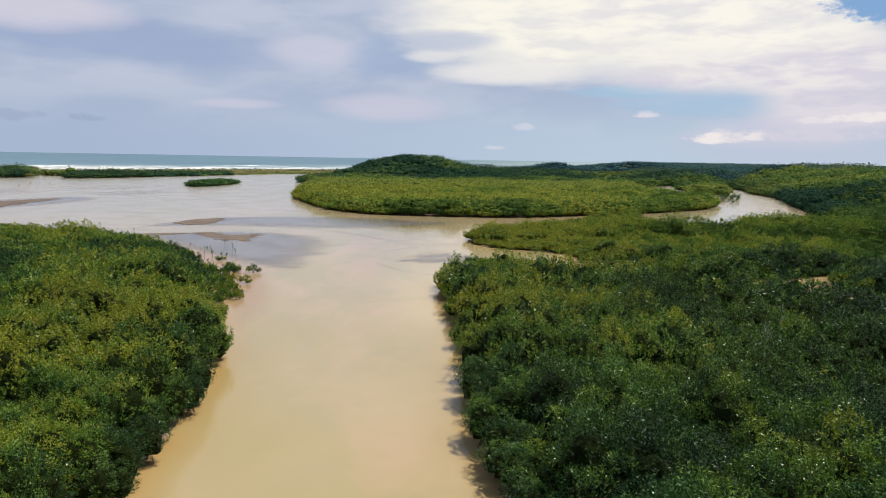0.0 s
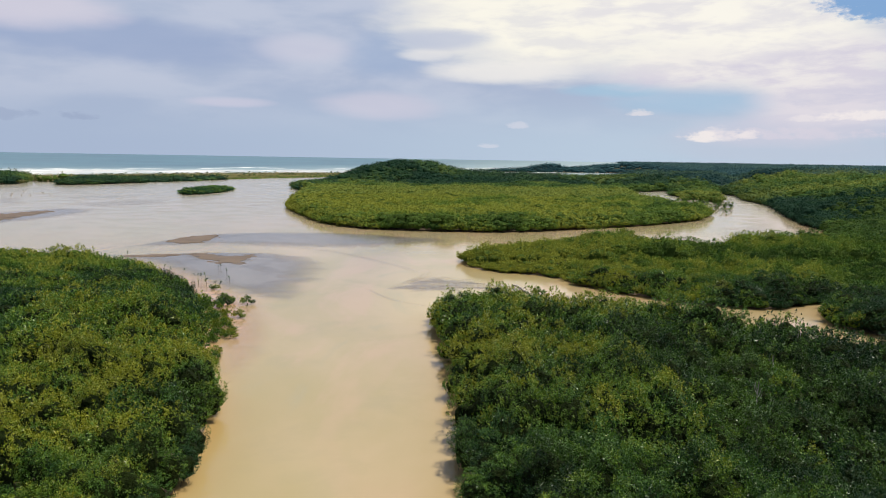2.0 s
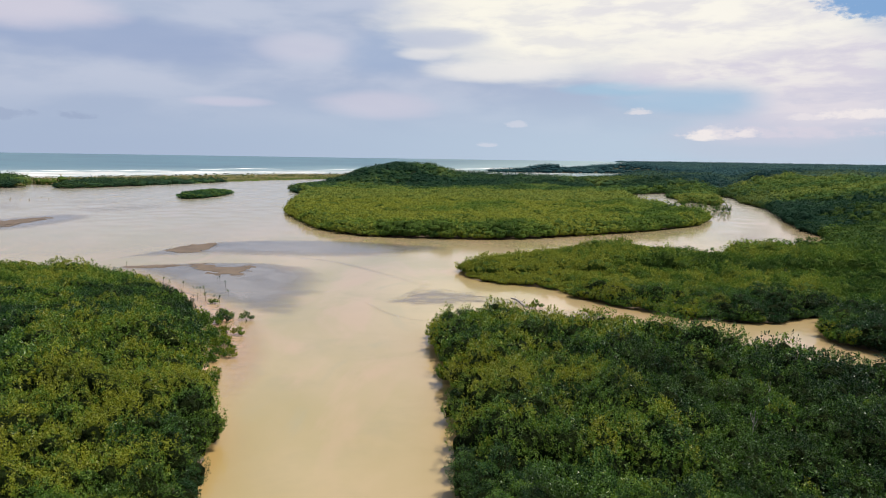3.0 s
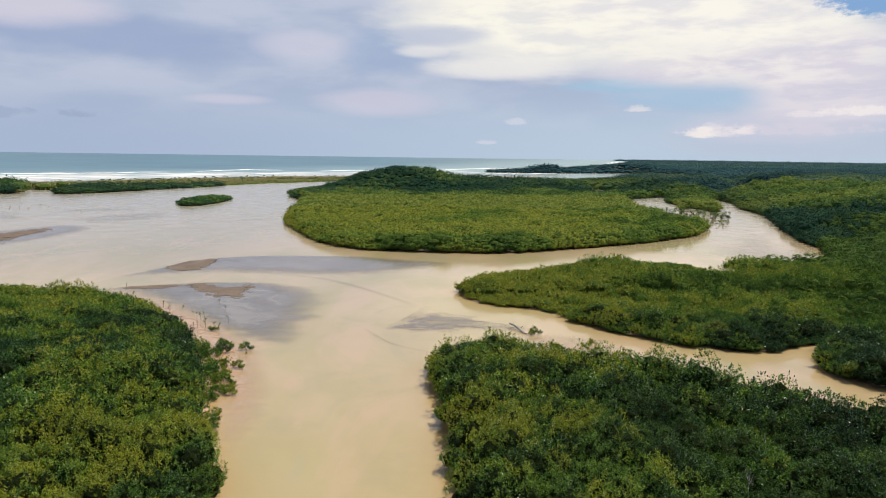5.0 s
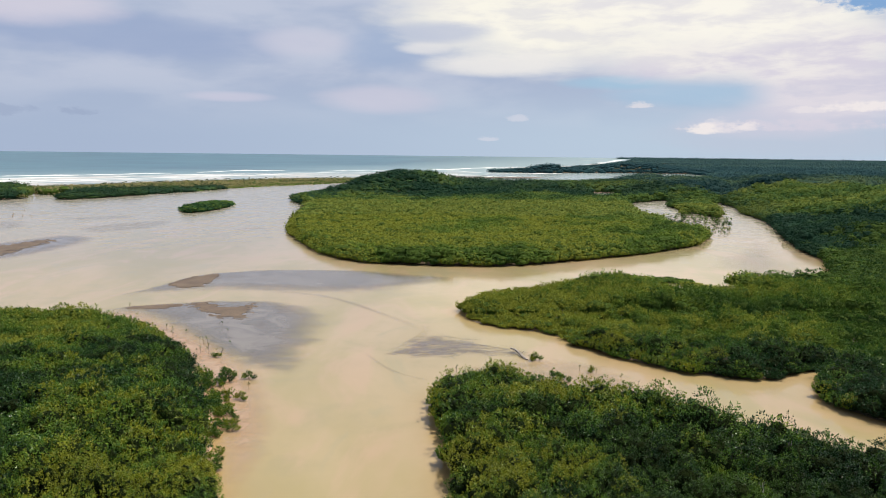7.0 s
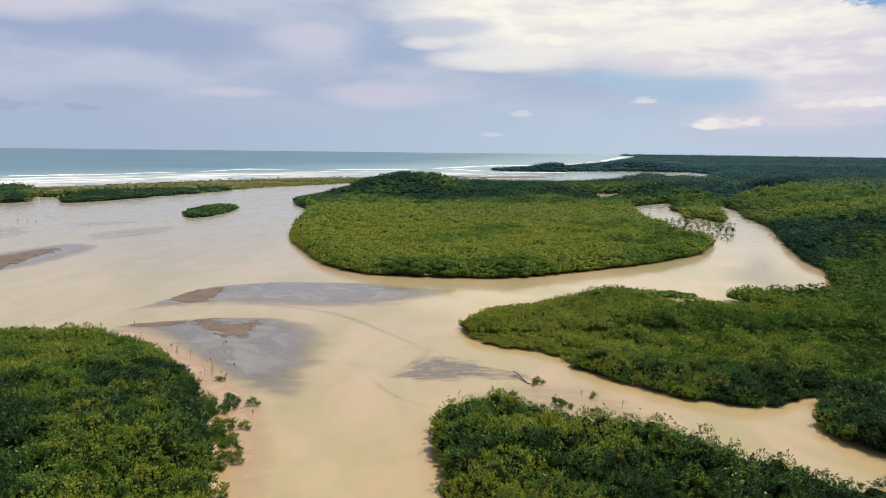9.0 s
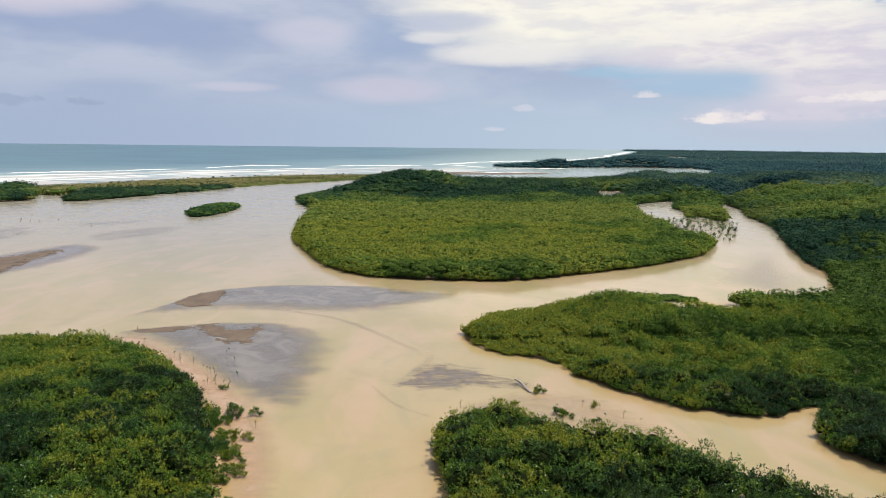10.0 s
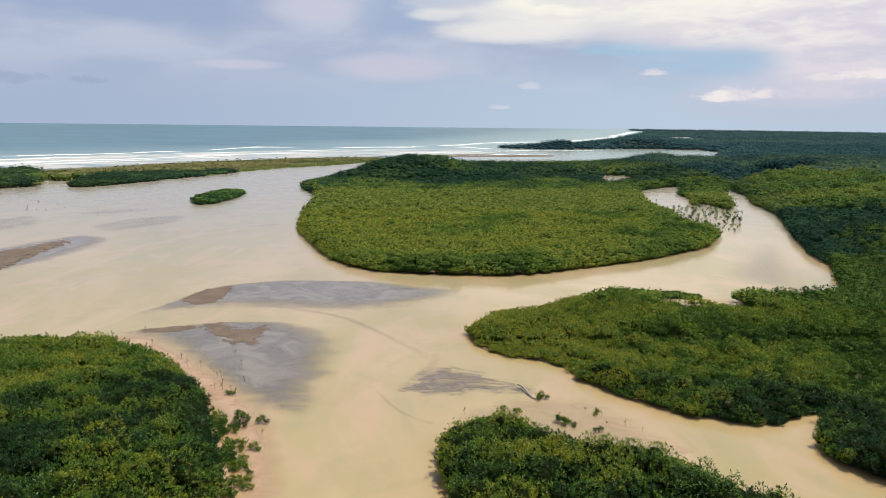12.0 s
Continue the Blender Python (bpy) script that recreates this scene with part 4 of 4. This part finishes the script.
def tube(bm, path, radii, sides=7):
    """A tapering limb along a path."""
    rings = []
    for i, (p, r) in enumerate(zip(path, radii)):
        p = Vector(p)
        ahead = (Vector(path[min(i + 1, len(path) - 1)]) - Vector(path[max(i - 1, 0)])).normalized()
        q = ahead.to_track_quat("Z", "Y")
        rings.append([bm.verts.new(p + q @ Vector((r * math.cos(2 * math.pi * k / sides), r * math.sin(2 * math.pi * k / sides), 0))) for k in range(sides)])
    for a, b in zip(rings, rings[1:]):
        for k in range(sides):
            bm.faces.new((a[k], a[(k + 1) % sides], b[(k + 1) % sides], b[k]))
    bm.faces.new(rings[-1]), bm.faces.new(rings[0][::-1])


def part(name, bm, mat, parent, label=""):
    me = bpy.data.meshes.new(name)
    bm.to_mesh(me)
    bm.free()
    me.materials.append(mat)
    ob = new(name, me)
    ob.parent = parent
    return tagged(ob, label)


def mangrove(seed, count, size, tint):
    """One mangrove: stilt roots, trunk, limbs and a lobed crown."""
    rnd = random.Random(seed)
    ob = tagged(new("mangrove_tree"), "dense glossy green mangrove with stilt roots at the river bank", "tree", "mangroves on the near banks")
    bm = bmesh.new()
    tube(bm, [(0, 0, 0.6), (0.1, 0.05, 2.2), (0.0, 0.15, 4.6)], [0.16, 0.13, 0.07])
    part("trunk", bm, BARK, ob)
    for k in range(4):
        a = k * 1.57 + rnd.random()
        c, s = math.cos(a), math.sin(a)
        bm = bmesh.new()
        tube(bm, [(0.05 * c, 0.05 * s, 1.5), (0.6 * c, 0.6 * s, 1.0), (0.95 * c, 0.95 * s, -0.5)], [0.05, 0.045, 0.04], 5)
        part("stilt_root", bm, BARK, ob)
    for k in range(3):
        a = k * 2.1 + rnd.random()
        c, s = math.cos(a), math.sin(a)
        bm = bmesh.new()
        tube(bm, [(0, 0.05, 2.6), (0.7 * c, 0.7 * s, 3.9), (1.3 * c, 1.3 * s, 5.4)], [0.08, 0.06, 0.03], 5)
        part("limb", bm, BARK, ob)
    me = crowns("crown", np.array([[0, 0, 0, 7.4, 2.3, tint, 0.75]]), count, size, 9, LEAF)
    crown = new("crown", me)
    crown.parent = ob
    return ob


def build_near():
    """The trees that the camera passes nearest, one by one; the rest of the near banks as thickets."""
    p, d = scatter(40, 134, 2.9)
    rows = crop(p, d, 2.9)
    order = np.argsort(np.hypot(p[:, 0], p[:, 1]) - 12 * (d < 3))
    # the eastern tones are darker, with that cloud shadow in them
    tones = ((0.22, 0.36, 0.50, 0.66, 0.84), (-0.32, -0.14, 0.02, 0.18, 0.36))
    west = [mangrove(s, 2300, 0.165, tones[0][s]) for s in range(5)]
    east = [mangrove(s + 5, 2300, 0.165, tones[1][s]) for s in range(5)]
    free = {0: list(west), 1: list(east)}
    for i in order[:300]:
        x, y, foot, h, r, tint, low = rows[i]
        s = h / 7.4
        m = pose(x, y, foot - 0.25, 0, 0, RNG.uniform(0, 360))
        side = int(x > 0)
        if free[side]:
            ob = free[side].pop()
            ob.matrix_basis = m
        else:
            pick = int(np.argmin(np.abs(np.array(tones[side]) + 0.25 * side - tint)))
            ob = copy_thing((west, east)[side][pick], m)
        ob.scale = ((0.6 + 0.4 * s) * RNG.uniform(0.92, 1.15), (0.6 + 0.4 * s) * RNG.uniform(0.92, 1.15), s)
    rest, over = rows[order[300:]], roof(rows, 0.4)
    for side, word in ((rest[:, 0] < 0, "western"), (rest[:, 0] >= 0, "eastern")):
        thicket("mangrove_thicket", rest[side], 920, 0.225, 7, LEAF, "dense glossy green mangrove thicket on the river bank", over)


build_near()


def build_rest():
    bands = [(134, 235, 4.0, 700, 0.35, 7, LEAF), (235, 335, 4.6, 460, 0.48, 6, CANOPY), (335, 610, 5.2, 150, 0.90, 6, CANOPY), (610, 1000, 7.0, 76, 1.5, 6, CANOPY_HAZED)]
    for near, far, gap, count, size, sides, green in bands:
        p, d = scatter(near, far, gap)
        rows = crop(p, d, gap)
        # low bushes close the edge along the water
        q, e = scatter(near, far, gap * 0.55)
        q, e = q[e < gap * 0.9], e[e < gap * 0.9]
        fringe = crop(q, e, gap * 0.62)
        fringe[:, 3] *= 0.85
        p, d, rows = np.vstack([p, q]), np.concatenate([d, e]), np.vstack([rows, fringe])
        over = roof(rows, gap / 7)
        owner = np.argmax([depth(line, p) for line in LANDS], 0)
        ragged = 26 * np.sin(p[:, 0] / 31 + 1.7 * np.sin(p[:, 1] / 43)) + 14 * RNG.normal(size=len(p))
        dark = ((owner == 3) & (p[:, 1] + ragged > 850 + 0.25 * (p[:, 0] + 100)))
        # shade painted with darker leaves: the belt along the eastern channel, and cloud shadow on the tall stand
        # behind it
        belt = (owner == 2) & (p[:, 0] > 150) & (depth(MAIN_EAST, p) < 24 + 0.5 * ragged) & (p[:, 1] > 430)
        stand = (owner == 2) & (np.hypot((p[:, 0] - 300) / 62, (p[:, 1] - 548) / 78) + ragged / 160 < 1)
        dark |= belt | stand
        spit = depth(SPIT, p)
        strip = depth(STRIP, p) > -6
        dry = (spit > -3) & ~strip & ~dark_grove(p) & (p[:, 0] > -470 + 0.25 * (p[:, 1] - 800))
        if dry.any():
            thicket("spit_scrub", rows[dry], count, size, sides, SCRUB, "yellow-green scrub on the sandy spit", over)
        grove = (spit > -3) & ~dry
        if grove.any():
            thicket("spit_woods", rows[grove], count, size, sides, WOODS, "dark green trees at the foot of the spit", over)
        for k in range(len(LANDS)):
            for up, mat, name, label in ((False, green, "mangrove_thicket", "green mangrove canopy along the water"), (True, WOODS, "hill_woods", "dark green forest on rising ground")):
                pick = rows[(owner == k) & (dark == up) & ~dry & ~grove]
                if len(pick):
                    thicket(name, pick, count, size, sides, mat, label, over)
    for near, far, gap, count, size in ((1000, 1700, 11.0, 52, 2.0), (1700, 2600, 16.0, 42, 2.9), (2600, 4900, 30.0, 36, 4.8)):
        p, d = scatter(near, far, gap, 0.66)
        rows = crop(p, d, gap)
        rows[:, 2] -= 5.0
        rows[:, 3] += 5.0
        rows[d < 3 * gap, 6] = 0.95
        over = roof(rows, gap / 6)
        sandy = depth(SPIT, p) > -5
        hill = (depth(ISLAND, p) > 0) & (p[:, 1] < 1420) & (p[:, 0] < 330)
        thicket("far_woods", rows[~sandy & ~hill], count, size, 6, HORIZON_HAZED if near > 1600 else DISTANT_HAZED, "dark green coastal forest in the distance", over)
        if hill.any():
            thicket("hill_woods", rows[hill], count, size, 6, WOODS, "dark green forest on rising ground", over)
        front = sandy & ((depth(STRIP, p) > -6) | dark_grove(p))
        if front.any():
            thicket("spit_woods", rows[front], count * 2, size * 0.8, 6, WOODS, "dark green trees at the foot of the spit", over)
        sandy &= ~front
        if sandy.any():
            thicket("spit_scrub", rows[sandy], count * 2, size * 0.8, 6, SCRUB, "yellow-green scrub on the sandy spit", over)
    for near, far, gap, count, size, behind in ((0, 40, 4.0, 260, 0.6, False), (40, 150, 6.0, 130, 1.1, True), (150, 380, 10.0, 60, 2.0, True)):
        p, d = scatter(near, far, gap, 1.6, behind)
        rows = crop(p, d, gap)
        thicket("mangrove_thicket", rows, count, size, 6, CANOPY, "green mangrove canopy beside the river", roof(rows, gap / 7))


build_rest()


# ---- small things ----
def leaf_part(name, parent, rows, count, size, mat=LEAF):
    ob = new(name, crowns(name, np.array([(*row, 0.9) for row in rows], float), count, size, 0, mat))
    ob.parent = parent
    return ob


def seedling(seed):
    rnd = random.Random(seed)
    ob = tagged(new("mangrove_seedling"), "slender young mangrove with a leafy top on the mud", "seedling", "seedlings on the mud")
    bm = bmesh.new()
    lean = rnd.uniform(-0.12, 0.12)
    tube(bm, [(0, 0, -0.3), (lean * 0.5, 0, 0.8), (lean, 0.05, 1.7)], [0.05, 0.04, 0.025], 5)
    part("stem", bm, BARK, ob)
    leaf_part("crown", ob, [(lean, 0.05, 0.9, 1.35, 0.42, 0.4)], 60, 0.24)
    return ob


def shrub(seed):
    rnd = random.Random(seed)
    ob = tagged(new("mangrove_shrub"), "low green mangrove shrub standing on wet mud", "shrub", "shrubs on the mud")
    for k in range(4):
        a = k * 1.57 + rnd.random()
        bm = bmesh.new()
        tube(bm, [(0, 0, -0.3), (0.3 * math.cos(a), 0.3 * math.sin(a), 0.5), (0.7 * math.cos(a), 0.7 * math.sin(a), 1.3)], [0.05, 0.04, 0.02], 5)
        part("stem", bm, BARK, ob)
    leaf_part("crown", ob, [(0, 0, 0.0, 2.2, 1.2, 0.9), (1.1, 0.5, 0.0, 1.5, 1.0, 1.05), (-1.0, 0.9, 0.0, 1.2, 0.9, 0.8)], 330, 0.26)
    return ob


def plant_out(kinds, places, lo, hi):
    free = list(kinds)
    for x, y in places:
        m = pose(x, y, 0.0, 0, 0, RNG.uniform(0, 360))
        if free:
            ob = free.pop()
            ob.matrix_basis = m
        else:
            ob = copy_thing(kinds[int(RNG.integers(len(kinds)))], m)
        ob.scale = (RNG.uniform(lo, hi),) * 3


def along(line, count, off, wobble):
    """Places beside a line."""
    c = spline(line, 12, closed=False)
    pick = np.sort(RNG.integers(0, len(c) - 1, count))
    t = c[pick + 1] - c[pick]
    t /= np.linalg.norm(t, axis=1)[:, None]
    side = np.stack([-t[:, 1], t[:, 0]], 1)
    return c[pick] + side * (off + wobble * RNG.random((count, 1)))


EDGE = [(-112, 258), (-94, 243), (-79, 226), (-66, 208), (-56, 189), (-48, 171), (-42, 151), (-37, 132)]
sticks = [(-110.8, 273), (-86.3, 241), (-84, 239.4), (-82.4, 236), (-73.3, 229.7), (-69, 223.5), (-68.2, 224.5), (-68, 213.6), (-67, 213.7), (-70.3, 247.8), (-70.6, 246), (-65.2, 236), (-61.5, 216.7),
          (-59.8, 219.7), (-56, 194.6), (-45.2, 181), (-66, 218), (-71, 226), (-64.5, 213), (39.2, 199), (42, 198.5), (43.2, 196.5), (43.3, 189.6), (48.2, 190), (6, 196.5), (52, 187)]
plant_out([seedling(k) for k in range(4)], sticks + [tuple(q) for q in along(EDGE[:5], 6, 1.5, 5.0)], 0.6, 1.1)
plant_out([shrub(k) for k in range(4)], [(-62.3, 210), (-60.8, 209.4), (-53, 190.8), (-51, 190.8), (-47.3, 189.8), (-50.3, 176.7), (-48, 174.4), (-45, 173.6), (-48.3, 172), (-42.8, 156.2), (-42, 157.6), (-47.2, 163),
                                         (-43.2, 160.3), (-46.4, 167.4), (-52.5, 186), (-54.5, 193.5), (28.6, 210), (27.6, 209), (31.2, 192), (32.4, 191), (35, 189.7), (17.2, 199.7), (20.4, 199), (21, 199.6), (40.6, 186), (42.5, 198)]
          + [tuple(q) for q in along(EDGE[3:], 40, -4.4, 2.6)] + [tuple(q) for q in along(EDGE[4:], 10, -2.0, 3.0)], 0.5, 1.2)


def build_log():
    ob = tagged(new("driftwood_log"), "bleached fallen tree trunk stranded on the shoal", "log")
    ob.matrix_basis = pose(22.6, 219.0, 0.15, 0, 0, -66)
    bm = bmesh.new()
    tube(bm, [(0, 0, 0.75), (2.2, 0.25, 0.8), (4.6, 0.1, 0.55), (7.2, -0.35, 0.3), (10.2, -0.5, -0.15)], [0.22, 0.30, 0.34, 0.36, 0.42], 9)
    part("trunk", bm, DEAD, ob)
    for p, q, r in (((2.0, 0.2, 0.9), (1.0, 0.7, 1.9), 0.09), ((6.0, -0.2, 0.5), (6.9, 0.6, 1.6), 0.10)):
        bm = bmesh.new()
        tube(bm, [p, tuple((a + b) / 2 + 0.08 for a, b in zip(p, q)), q], [r, r * 0.75, r * 0.4], 6)
        part("branch", bm, DEAD, ob)


build_log()


def drowned(seed):
    ob = tagged(new("flooded_mangrove"), "lone thin mangrove standing in flooded shallows", "tree", "mangroves in the flooded shallows")
    bm = bmesh.new()
    tube(bm, [(0, 0, -0.6), (0.1, 0, 2.0), (0.0, 0.1, 4.4)], [0.16, 0.13, 0.07], 6)
    part("trunk", bm, BARK, ob)
    leaf_part("crown", ob, [(0, 0, 0.8, 4.8, 2.3, 0.2), (1.1, 0.5, 0.4, 3.6, 1.9, 0.3)], 90, 0.58, CANOPY)
    return ob


def build_flooded():
    p = RNG.random((900, 2)) * np.array([90, 215]) + np.array([172, 530])
    p = p[depth(FLOODED, p) > 0.5]
    keep = []
    for q in p:
        if all(np.hypot(*(q - k)) > 4.8 for k in keep):
            keep.append(q)
    plant_out([drowned(k) for k in range(4)], [tuple(q) for q in keep], 0.5, 0.9)
    plant_out([drowned(9)], [(200, 770), (206, 745), (258, 800), (228, 870), (256, 655), (238, 612), (222, 572)], 0.6, 0.9)


build_flooded()


def palm(seed):
    """A coconut palm: a leaning trunk and drooping, folded fronds."""
    rnd = random.Random(seed)
    ob = tagged(new("palm_tree"), "coconut palm with pale trunk behind the beach", "palm", "palms along the spit")
    bm = bmesh.new()
    lean = rnd.uniform(-1.4, 1.4)
    tube(bm, [(0, 0, -0.4), (lean * 0.3, 0, 3.5), (lean, 0.2, 8.0)], [0.24, 0.18, 0.13], 6)
    part("trunk", bm, DEAD, ob)
    rows, faces = [], []
    for k in range(14):
        a = k * 0.449 * 2 + rnd.random() * 0.3
        up = rnd.uniform(0.1, 1.1)
        c, s = math.cos(a), math.sin(a)
        for j, (out, z, w) in enumerate(((0.2, 0.1, 0.25), (1.4, up * 0.9, 0.55), (2.6, up * 0.7 - 0.6, 0.5), (3.4, up * 0.2 - 1.7, 0.1))):
            base = len(rows)
            for u, dz in ((-w, -0.25 * w), (0, 0.1), (w, -0.25 * w)):
                rows.append((lean + out * c - u * s, 0.2 + out * s + u * c, 8.0 + z + dz))
            if j:
                faces += [(base - 3, base - 2, base + 1, base), (base - 2, base - 1, base + 2, base + 1)]
    crown = new("crown", raw_mesh("crown", np.array(rows), faces, LEAF, {"tint": np.full(len(rows), 0.15)}))
    crown.parent = ob
    return ob


def build_palms():
    p = RNG.random((6000, 2)) * np.array([520, 700]) + np.array([-610, 800])
    p = p[depth(SPIT, p) > 10]
    plant_out([palm(k) for k in range(5)], [tuple(q) for q in p[:300]], 0.42, 0.72)


build_palms()


def snag(seed):
    ob = tagged(new("dead_snag"), "dark broken branch sticking out of the shallow lagoon", "branch", "snags in the lagoon")
    rnd = random.Random(seed)
    bm = bmesh.new()
    tube(bm, [(0, 0, -0.5), (0.3, 0.1, 0.9), (0.7, 0.3, 2.0)], [0.35, 0.28, 0.12], 6)
    part("stem", bm, DEAD, ob)
    bm = bmesh.new()
    tube(bm, [(0.2, 0.1, 0.4), (-0.9, 0.4, 0.9), (-2.0, 0.2, 0.7 + rnd.random())], [0.24, 0.2, 0.1], 6)
    part("branch", bm, DEAD, ob)
    return ob


plant_out([snag(k) for k in range(3)], [(-417, 737), (-355, 674), (-349, 676), (-346, 673), (-351, 632), (-343, 633), (-336, 634), (-279, 604), (-331, 563), (-360, 650), (-328, 650), (-372, 690)], 0.5, 0.9)


def bare_tree(seed):
    """A dead tree: a bleached stem with a few twigs above the canopy."""
    rnd = random.Random(seed)
    ob = tagged(new("dead_tree"), "bare bleached dead tree standing among green mangroves", "tree", "dead trees in the canopy")
    bm = bmesh.new()
    lean = rnd.uniform(-0.5, 0.5)
    tube(bm, [(0, 0, -0.3), (lean * 0.4, 0.1, 4.0), (lean, 0.0, 7.6), (lean * 1.3, 0.15, 10.2)], [0.15, 0.12, 0.09, 0.04], 6)
    part("trunk", bm, DEAD, ob)
    for k in range(4):
        a, z = k * 1.7 + rnd.random(), 7.0 + 0.6 * k
        c, q = math.cos(a), math.sin(a)
        bm = bmesh.new()
        tube(bm, [(lean, 0.0, z), (lean + 0.5 * c, 0.5 * q, z + 0.7), (lean + 0.8 * c, 0.8 * q, z + 1.5)], [0.05, 0.04, 0.02], 5)
        part("branch", bm, DEAD, ob)
    return ob


plant_out([bare_tree(k) for k in range(2)], [(50.5, 110), (42.5, 97), (63, 128)], 0.8, 0.92)
